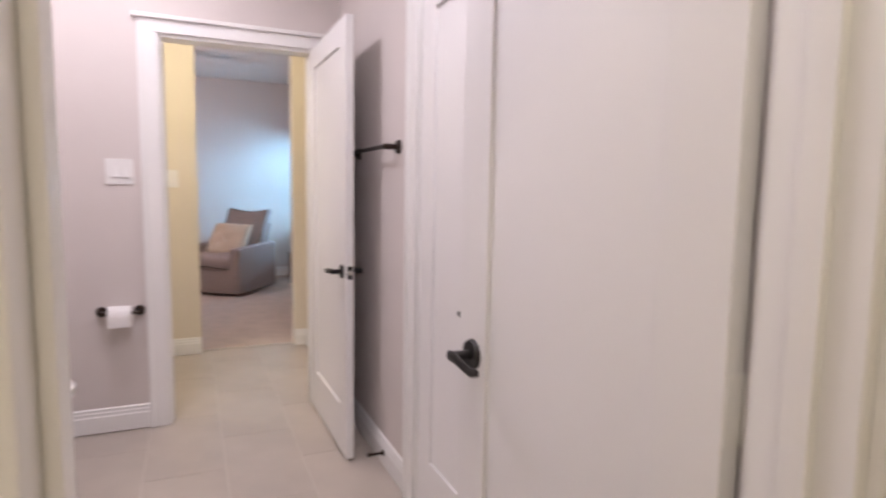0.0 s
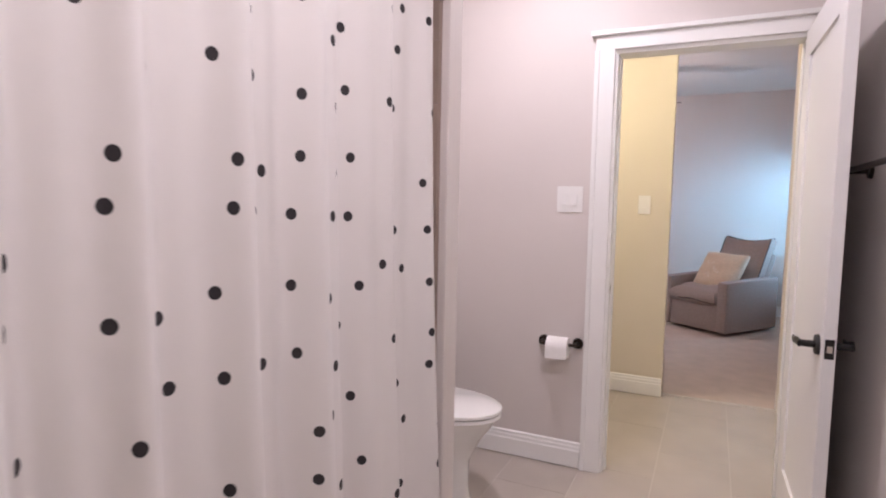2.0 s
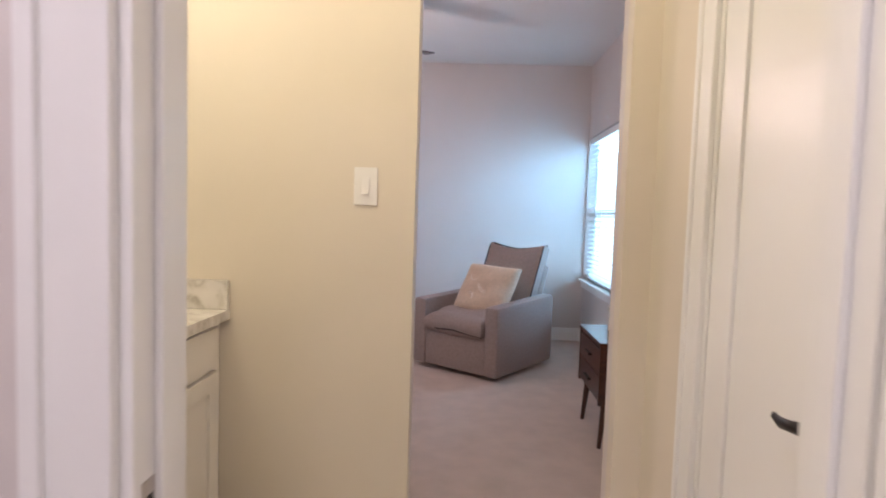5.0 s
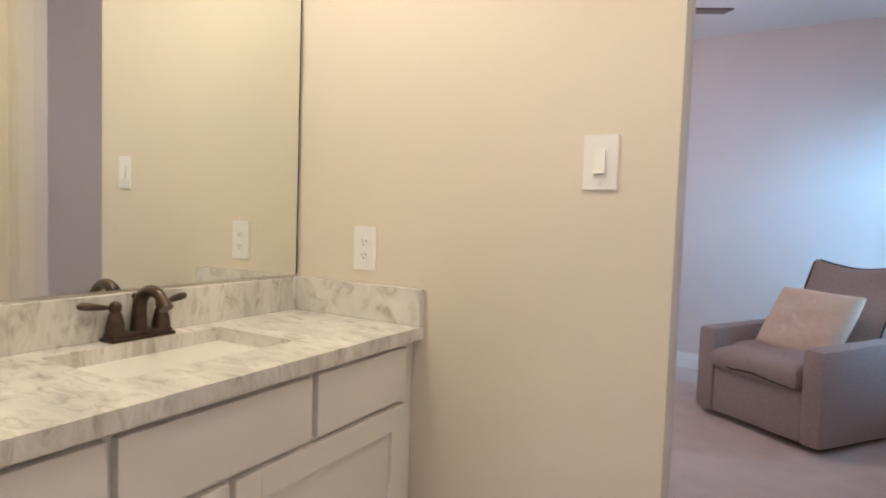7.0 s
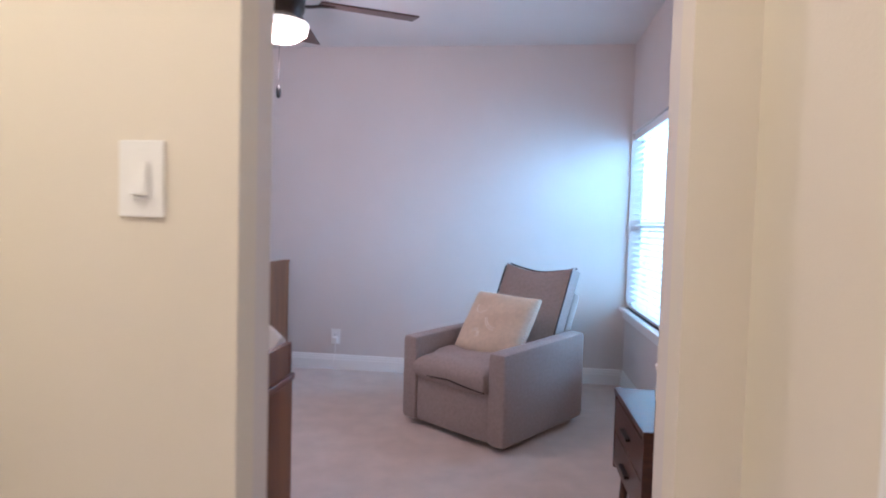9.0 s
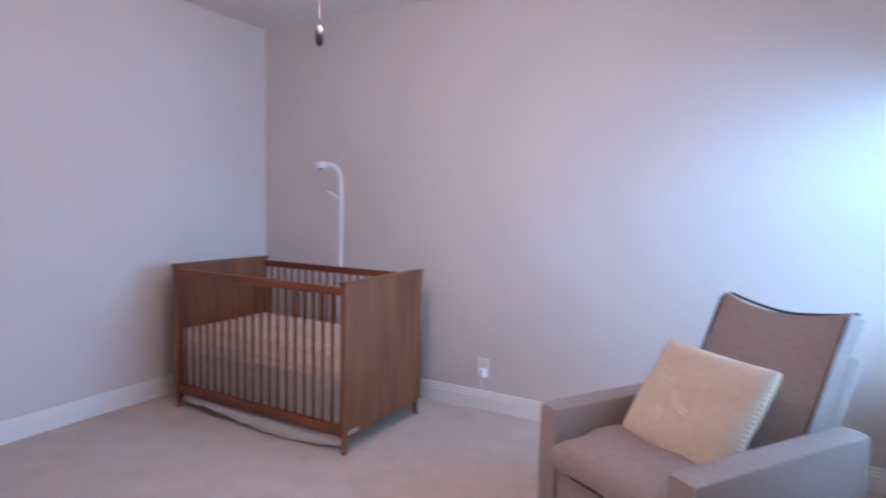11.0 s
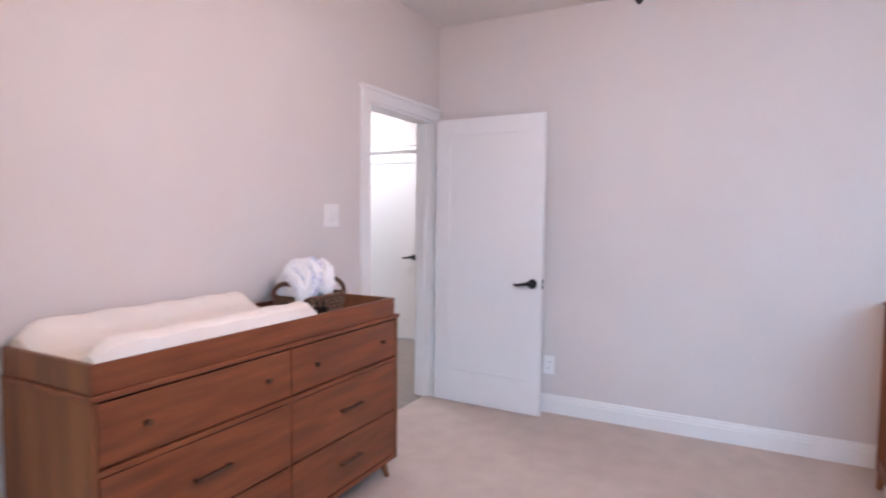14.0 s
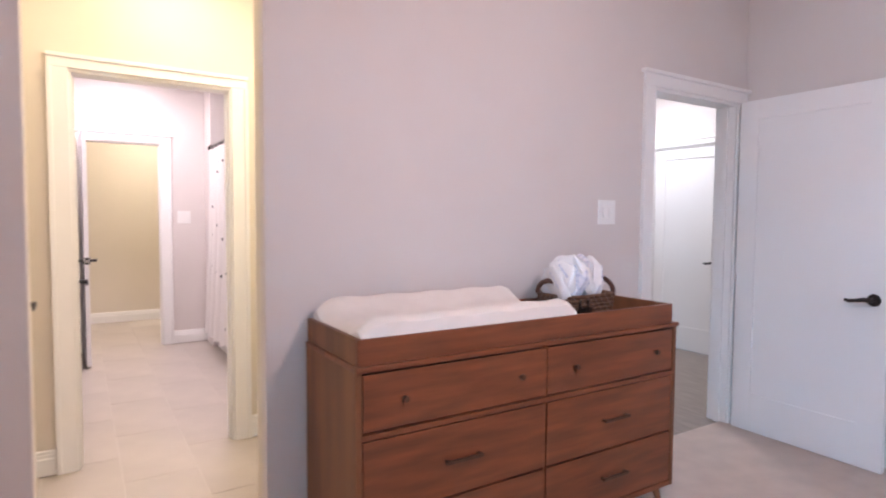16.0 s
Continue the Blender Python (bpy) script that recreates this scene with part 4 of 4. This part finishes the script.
tube(bm, [lean @ Vector((0.26 * u, -0.005, 0.662 + 0.045 * u * u - 0.002 * math.cos(6 * u))) for u in [k / 8 - 1 for k in range(17)]], 0.0065, 8)
part("piping", bm, M_PIPING, back, "dark piping along the top edge")
for s in (-1, 1):
    bm = bmesh.new()
    tube(bm, [lean @ Vector((s * 0.258, -0.055, zz)) for zz in (0.08, 0.25, 0.40, 0.56, 0.67)], 0.005, 8)
    part("piping", bm, M_PIPING, back)

pil = thing("throw_pillow", "cream embroidered square pillow resting in the armchair", "pillow", (0.365, 2.665, 0), -36)
tilt = Matrix.Translation((0.022, -0.030, 0.626)) @ Matrix.Rotation(radians(-34), 4, "X") @ Matrix.Rotation(radians(1), 4, "Y") @ Matrix.Rotation(radians(90), 4, "X")
bm = bmesh.new()
pillow(bm, 0.49, 0.455, 0.160, 0.24, tilt, 0.008)
cover = part("cover", bm, M_PILLOW, pil, smooth=True)
bm = bmesh.new()
for ox, oy, r0 in ((0.05, 0.04, 0.10), (0.05, 0.04, 0.085), (-0.09, -0.10, 0.035), (-0.09, -0.10, 0.022), (-0.11, 0.09, 0.045)):
    tube(bm, [tilt @ Vector((ox + r0 * math.cos(a), oy + r0 * math.sin(a), 0.080 - 0.55 * (ox + r0 * math.cos(a)) ** 2 - 0.55 * (oy + r0 * math.sin(a)) ** 2)) for a in [k * math.tau / 24 for k in range(20 if r0 > 0.05 else 25)]], 0.0026, 6)
part("embroidery", bm, M_FRINGE, cover, "raised looped embroidery")
bm = bmesh.new()
for k in range(22):
    yy = -0.19 + 0.38 * k / 21
    rod(bm, tilt @ Vector((0.208, yy, 0.042)), tilt @ Vector((0.241, yy, 0.004)), 0.0045, None, 6)
part("whip_stitch", bm, M_FRINGE, cover, "white whip-stitched edge")

# ---- crib ----
KX0, KX1, KY0, KY1, KT = -2.745, -1.335, 2.657, 3.432, 0.947
crib = thing("baby_crib", "acorn-stained wooden crib with solid end panels", "crib")
for x0, x1 in ((KX0, KX0 + 0.035), (KX1 - 0.035, KX1)):
    boxes("end_panel", M_WOODV, crib, (x0, KY0, 0.098, x1, KY1, KT - 0.018), bevel=0.003)
    boxes("end_cap", M_WOODV, crib, (x0 - 0.006, KY0 - 0.006, KT - 0.018, x1 + 0.006, KY1 + 0.006, KT), bevel=0.003)
    for y in (KY0 + 0.016, KY1 - 0.03):
        bm = bmesh.new()
        rod(bm, ((x0 + x1) / 2, y, 0.006), ((x0 + x1) / 2, y + (0.012 if y < 3 else -0.02), 0.100), 0.014, 0.021, 14)
        part("leg", bm, M_WOODV, crib, smooth=True)
for y0 in (KY0 + 0.004, KY1 - 0.034):
    boxes("top_rail", M_WOOD, crib, (KX0 + 0.035, y0, KT - 0.075, KX1 - 0.035, y0 + 0.030, KT - 0.030), bevel=0.004)
    boxes("bottom_rail", M_WOOD, crib, (KX0 + 0.035, y0, 0.104, KX1 - 0.035, y0 + 0.030, 0.164), bevel=0.004)
    bm = bmesh.new()
    box(bm, -0.007, 0.008, 0.164, 0.007, 0.020, KT - 0.075, 0.002)
    bm_me = mesh_of("slat", bm, M_WOODV)
    n = 19
    for k in range(n):
        s = new("slat", bm_me)
        s.parent, s.location = crib, (KX0 + 0.035 + (KX1 - KX0 - 0.07) * (k + 1) / (n + 1), y0, 0)
boxes("mattress_support", M_WOOD, crib, (KX0 + 0.035, KY0 + 0.16, 0.340, KX1 - 0.035, KY1 - 0.16, 0.374))
boxes("maker_plate", M_NICKEL, crib, (KX1, KY0 + 0.03, 0.112, KX1 + 0.002, KY0 + 0.12, 0.136))
mattress = thing("crib_mattress", "crib mattress in a cream checked fitted sheet", "mattress")
bm = bmesh.new()
cushion(bm, KX1 - KX0 - 0.08, KY1 - KY0 - 0.085, 0.165, 0.10, 14, Matrix.Translation(((KX0 + KX1) / 2, (KY0 + KY1) / 2, 0.4585)))
part("sheet", bm, M_CHECK, mattress, smooth=True)
skirt = thing("crib_skirt", "white gathered cotton crib skirt hanging under the mattress", "crib skirt")
for y, side in ((KY0 + 0.046, 1), (KY1 - 0.046, -1)):
    bm = bmesh.new()
    pts = []
    for k in range(61):
        u = k / 60
        x = KX0 + 0.04 + (KX1 - KX0 - 0.08) * u
        wob = 0.006 * math.sin(41 * u) + 0.004 * math.sin(83 * u)
        zb = 0.040 + 0.020 * math.sin(6.3 * u + 0.5) - 0.006 * u
        out = 0.010 + 0.045 * math.sin(math.pi * u) ** 0.5
        pts.append([bm.verts.new((x, y + side * (wob * w - out * o), z)) for z, w, o in ((0.400, 0.2, 0), (0.28, 0.3, 0), (0.18, 0.4, 0), (0.105, 0.5, 0.05),
                    (0.090, 0.7, 0.55), (0.4 * 0.090 + 0.6 * zb, 1.0, 0.95), (zb, 1.0, 1.0), (zb - 0.004, 1.0, 0.8))])
    for a, b in zip(pts, pts[1:]):
        for k in range(7):
            bm.faces.new((a[k], b[k], b[k + 1], a[k + 1]))
    bmesh.ops.solidify(bm, geom=bm.faces[:], thickness=0.002)
    part("panel", bm, M_SKIRT, skirt, smooth=True)

# ---- monitor stand behind the crib ----
stand = thing("baby_monitor_stand", "white floor stand with curved arm and baby monitor camera", "baby monitor", (-2.06, 3.475, 0))
stand.scale = (0.80, 0.96, 0.984)
boxes("foot", M_STAND, stand, (-0.16, -0.10, 0.006, 0.16, 0.10, 0.022), bevel=0.006)
bm = bmesh.new()
tube(bm, [(0, 0.02, 0.02), (0, 0.02, 0.6), (0, 0.02, 1.2), (0, 0.018, 1.5), (0, 0.010, 1.575), (0, -0.02, 1.622), (0, -0.07, 1.645), (0, -0.15, 1.648)], [0.026, 0.026, 0.025, 0.025, 0.025, 0.024, 0.022, 0.018], 14, (1.0, 0.75))
part("pole", bm, M_STAND, stand, smooth=True)
bm = bmesh.new()
lathe(bm, [(0.03, 1.612), (0.042, 1.618), (0.045, 1.640), (0.035, 1.656), (0.01, 1.660)], (0, -0.19, 0), 24, 1.0, 1.25)
head = part("camera_head", bm, M_STAND, stand, smooth=True)
bm = bmesh.new()
rod(bm, (0, -0.19, 1.606), (0, -0.19, 1.613), 0.022)
part("lens_ring", bm, M_SLOT, head, "dark lens")
bm = bmesh.new()
tube(bm, [(0.02, 0.03, 1.35), (0.0, 0.0, 1.41), (-0.01, -0.06, 1.44), (0, -0.12, 1.46)], [0.006, 0.006, 0.005, 0.004], 8)
part("cable_guide", bm, M_STAND, stand)

# ---- dresser ----
RX0, RX1, RY0, RY1, RT = -1.702, -0.140, 0.03, 0.480, 0.848
dresser = thing("dresser", "acorn-stained mid-century wooden dresser with six drawers", "dresser")
for x0, x1 in ((RX0, RX0 + 0.022), (RX1 - 0.022, RX1)):
    boxes("side_panel", M_WOODV, dresser, (x0, RY0, 0.100, x1, RY1, RT - 0.020), bevel=0.002)
boxes("top", M_WOOD, dresser, (RX0 - 0.003, RY0, RT - 0.020, RX1 + 0.003, RY1 + 0.012, RT), bevel=0.006)
boxes("bottom_panel", M_WOOD, dresser, (RX0 + 0.022, RY0, 0.100, RX1 - 0.022, RY1, 0.122), bevel=0.002)
boxes("carcass", M_DARKWOOD, dresser, (RX0 + 0.022, RY0, 0.122, RX1 - 0.022, RY1 - 0.022, RT - 0.020))
boxes("rail", M_WOOD, dresser, (RX0 + 0.022, RY1 - 0.022, 0.612, RX1 - 0.022, RY1 + 0.003, 0.630), bevel=0.002)
XM = (RX0 + RX1) / 2
boxes("divider", M_WOOD, dresser, (XM - 0.006, RY1 - 0.022, 0.122, XM + 0.006, RY1 - 0.006, 0.612), (XM - 0.006, RY1 - 0.022, 0.630, XM + 0.006, RY1 - 0.006, RT - 0.020))
for x0, x1 in ((RX0 + 0.026, XM - 0.009), (XM + 0.009, RX1 - 0.026)):
    for row, (z0, z1) in enumerate(((0.637, 0.819), (0.358, 0.606), (0.128, 0.350))):
        d = boxes("drawer", M_WOOD, dresser, (x0, RY1 - 0.018, z0, x1, RY1 - 0.002, z1), bevel=0.0015)
        w = x1 - x0
        zc = (z0 + z1) / 2
        if row == 0:
            for f in (0.16, 0.81):
                bm = bmesh.new()
                rod(bm, (x0 + f * w, RY1 - 0.002, zc), (x0 + f * w, RY1 + 0.010, zc), 0.005, None, 12)
                rod(bm, (x0 + f * w, RY1 + 0.009, zc), (x0 + f * w, RY1 + 0.020, zc), 0.010, 0.011, 16)
                part("knob", bm, M_PULL, d, "dark bronze knob", True)
        else:
            bm = bmesh.new()
            c = x0 + 0.5 * w
            box(bm, c - 0.075, RY1 + 0.014, zc - 0.005, c + 0.075, RY1 + 0.024, zc + 0.007, 0.002)
            for s in (-0.065, 0.065):
                box(bm, c + s - 0.005, RY1 - 0.003, zc - 0.005, c + s + 0.005, RY1 + 0.015, zc + 0.005)
            part("bar_pull", bm, M_PULL, d, "dark bronze bar pull")
for x, dx in ((RX0 + 0.07, -0.025), (RX1 - 0.07, 0.025)):
    for y, dy in ((RY0 + 0.05, -0.01), (RY1 - 0.05, 0.02)):
        bm = bmesh.new()
        rod(bm, (x + dx, y + dy, 0.006), (x, y, 0.102), 0.011, 0.020, 14)
        part("leg", bm, M_WOODV, dresser, smooth=True)

tray = thing("changing_tray", "acorn-stained wooden changing table topper on the dresser", "changing tray")
TX0, TX1, TZ = -1.664, -0.145, 0.933
boxes("front_board", M_WOOD, tray, (TX0, RY1 - 0.014, RT, TX1, RY1 + 0.004, TZ), bevel=0.003)
boxes("back_board", M_WOOD, tray, (TX0, RY0, RT, TX1, RY0 + 0.018, TZ), bevel=0.003)
boxes("side_board", M_WOODV, tray, (TX0, RY0 + 0.018, RT, TX0 + 0.018, RY1 - 0.014, TZ), bevel=0.003)
boxes("side_board", M_WOODV, tray, (TX1 - 0.018, RY0 + 0.018, RT, TX1, RY1 - 0.014, TZ), bevel=0.003)
boxes("divider", M_WOODV, tray, (-1.118, RY0 + 0.018, RT, -1.103, RY1 - 0.014, TZ - 0.03))
boxes("tray_floor", M_WOOD, tray, (TX0 + 0.018, RY0 + 0.018, RT + 0.001, TX1 - 0.018, RY1 - 0.014, RT + 0.010))

pad = thing("changing_pad", "cream contoured changing pad in a soft cover", "changing pad")
bm = bmesh.new()
PX0, PX1, PY0, PY1 = -1.078, -0.160, RY0 + 0.022, RY1 - 0.002
nu, nv = 28, 22
gt, gb = [], []
for i in range(nu + 1):
    u = i / nu
    rt, rb = [], []
    for j in range(nv + 1):
        v = j / nv
        c = abs(2 * v - 1)
        hgt = 0.080 + (0.085 if v > 0.5 else 0.105) * c ** 2.2 - 0.05 * max(0, c - 0.86) / 0.14
        hgt *= 1 - 0.30 * max(0, abs(2 * u - 1) - 0.90) / 0.10
        hgt += 0.003 * math.sin(30 * u + 7 * v)
        x = PX0 + (PX1 - PX0) * u
        y = PY0 + (PY1 - PY0) * v
        rt.append(bm.verts.new((x, y, RT + 0.012 + hgt)))
        rb.append(bm.verts.new((x, y, RT + 0.012)))
    gt.append(rt)
    gb.append(rb)
for i in range(nu):
    for j in range(nv):
        bm.faces.new((gt[i][j], gt[i + 1][j], gt[i + 1][j + 1], gt[i][j + 1]))
        bm.faces.new((gb[i][j + 1], gb[i + 1][j + 1], gb[i + 1][j], gb[i][j]))
for i in range(nu):
    bm.faces.new((gb[i][0], gb[i + 1][0], gt[i + 1][0], gt[i][0]))
    bm.faces.new((gb[i + 1][nv], gb[i][nv], gt[i][nv], gt[i + 1][nv]))
for j in range(nv):
    bm.faces.new((gb[0][j + 1], gb[0][j], gt[0][j], gt[0][j + 1]))
    bm.faces.new((gb[nu][j], gb[nu][j + 1], gt[nu][j + 1], gt[nu][j]))
part("cover", bm, M_PAD, pad, smooth=True)

basket = thing("wicker_basket", "dark woven basket with arched handles on the tray", "basket", (-1.30, 0.250, RT + 0.011))
basket.scale = (0.90, 0.92, 0.95)
weave = boxes("basket_floor", M_WICKER, basket, (-0.15, -0.10, 0, 0.15, 0.10, 0.008))
for k in range(7):
    z0 = 0.004 + 0.0185 * k
    g = 0.015 * z0 / 0.13
    pts = []
    for s in range(57):
        a = s * math.tau / 56
        c, sn = math.cos(a), math.sin(a)
        q = (abs(c) ** 5 + abs(sn) ** 5) ** -0.2
        wv = 0.004 * (1 if (s + k) % 2 else -1)
        pts.append((q * c * (0.155 + g + wv), q * sn * (0.105 + g + wv), z0 + 0.008))
    bm = bmesh.new()
    tube(bm, pts, 0.0095, 6)
    part("woven_band", bm, M_WICKER, basket)
for s in (-1, 1):
    bm = bmesh.new()
    tube(bm, [(s * 0.172, 0.085 * math.cos(a), 0.128 + 0.062 * math.sin(a)) for a in [k * math.pi / 12 for k in range(13)]], 0.012, 8)
    part("handle", bm, M_DARKWOOD, basket, "dark arched handle", True)
bm = bmesh.new()
for k in range(2):
    rod(bm, (0.10 - 0.05 * k, 0.128, 0.07), (0.10 - 0.05 * k, 0.128, 0.11), 0.006)
box(bm, 0.02, 0.121, 0.05, 0.12, 0.127, 0.075, 0.001)
part("clasp", bm, M_BRONZE, basket, "dark buckle strap")
M_DIAPER = mat("printed_diaper", (0.72, 0.72, 0.76), 0.9, 0.1, 55, 0.4, 120, second=(0.42, 0.46, 0.60))
M_DIAPER2 = mat("white_diaper", (0.80, 0.79, 0.79), 0.9, 0.04, 30, 0.3, 120)
rng = random.Random(4)
for k in range(9):
    d = thing("folded_diaper", "folded printed disposable diaper in the basket", "diaper", group="diapers in the basket")
    bm = bmesh.new()
    cushion(bm, 0.17, 0.045, 0.21, 0.5, 8, None, 0.008)
    m = pose(-1.30 + 0.031 * (k - 4), 0.235 + rng.uniform(-0.03, 0.03), RT + 0.165 + 0.035 * math.cos((k - 4) * 0.42), rng.uniform(-30, 30), (k - 4) * 11 + rng.uniform(-9, 9), 90 + rng.uniform(-18, 18))
    d.matrix_world = m
    part("body", bm, M_DIAPER2 if k % 3 else M_DIAPER, d, smooth=True)
    bm = bmesh.new()
    box(bm, -0.045, -0.0195, 0.02, 0.045, -0.0172, 0.07)
    part("printed_band", bm, M_DIAPER, d, "blue-grey printed band")

# ---- nightstand ----
NSX0, NSX1, NSY0, NSY1, NSZ = 0.900, 1.345, 0.945, 1.475, 0.590
ns = thing("nightstand", "dark walnut mid-century nightstand with two drawers", "nightstand")
boxes("top", M_DARKWOOD, ns, (NSX0 - 0.004, NSY0 - 0.004, NSZ - 0.022, NSX1, NSY1 + 0.004, NSZ), bevel=0.003)
boxes("side_panel", M_DARKWOOD, ns, (NSX0, NSY0, 0.255, NSX1, NSY0 + 0.02, NSZ - 0.022), bevel=0.002)
boxes("side_panel", M_DARKWOOD, ns, (NSX0, NSY1 - 0.02, 0.255, NSX1, NSY1, NSZ - 0.022), bevel=0.002)
boxes("carcass", M_DARKWOOD, ns, (NSX0 + 0.018, NSY0 + 0.02, 0.255, NSX1, NSY1 - 0.02, NSZ - 0.022))
for z0, z1 in ((0.275, 0.408), (0.415, 0.550)):
    d = boxes("drawer", M_DARKWOOD, ns, (NSX0 + 0.002, NSY0 + 0.024, z0, NSX0 + 0.018, NSY1 - 0.024, z1), bevel=0.0015)
    boxes("bar_pull", M_BRONZE, d, (NSX0 - 0.016, 1.150, (z0 + z1) / 2 - 0.005, NSX0 + 0.003, 1.270, (z0 + z1) / 2 + 0.005), bevel=0.002)
for x, dx in ((NSX0 + 0.05, -0.02), (NSX1 - 0.05, 0.015)):
    for y, dy in ((NSY0 + 0.06, 0.0), (NSY1 - 0.05, 0.025)):
        bm = bmesh.new()
        rod(bm, (x + dx, y + dy, 0.006), (x, y, 0.256), 0.011, 0.020, 14)
        part("leg", bm, M_DARKWOOD, ns, smooth=True)
tissue = thing("white_storage_box", "small white fabric box on the nightstand", "box", (1.15, 1.20, NSZ))
boxes("body", M_SKIRT, tissue, (-0.13, -0.11, 0, 0.13, 0.11, 0.13), bevel=0.012, smooth=True)
boxes("folded_rim", M_PAD, tissue, (-0.134, -0.114, 0.125, 0.134, 0.114, 0.15), bevel=0.008, smooth=True)

# ---- floor tiles, one by one ----
tw, tl, gap = 0.340, 0.69, 0.0032
bm = bmesh.new()
box(bm, gap / 2, gap / 2, -0.006, tw - gap / 2, tl - gap / 2, 0.0, 0.0007)
tile_mesh = mesh_of("tile", bm, M_TILE)
x = -1.295
col = 0
while x < 0.80:
    y = -5.9 + (0.345 if col % 2 else 0.0)
    while y < -0.06:
        if y + tl > -0.05:
            y += tl
            continue
        t = new("tile", tile_mesh)
        t.parent, t.location = floor_tiles, (x, y, 0)
        y += tl
    x += tw
    col += 1
for k in range(int((0.80 + 1.295) / tw) + 1):
    xx = -1.295 + tw * k
    yy0 = -5.9 + (0.345 if k % 2 else 0.0)
    rows = int((-0.05 - yy0) / tl)
    y1 = yy0 + rows * tl
    bm = bmesh.new()
    box(bm, xx + gap / 2, y1 + gap / 2, -0.006, xx + tw - gap / 2, -0.056, 0.0, 0.0007)
    part("tile", bm, M_TILE, floor_tiles)
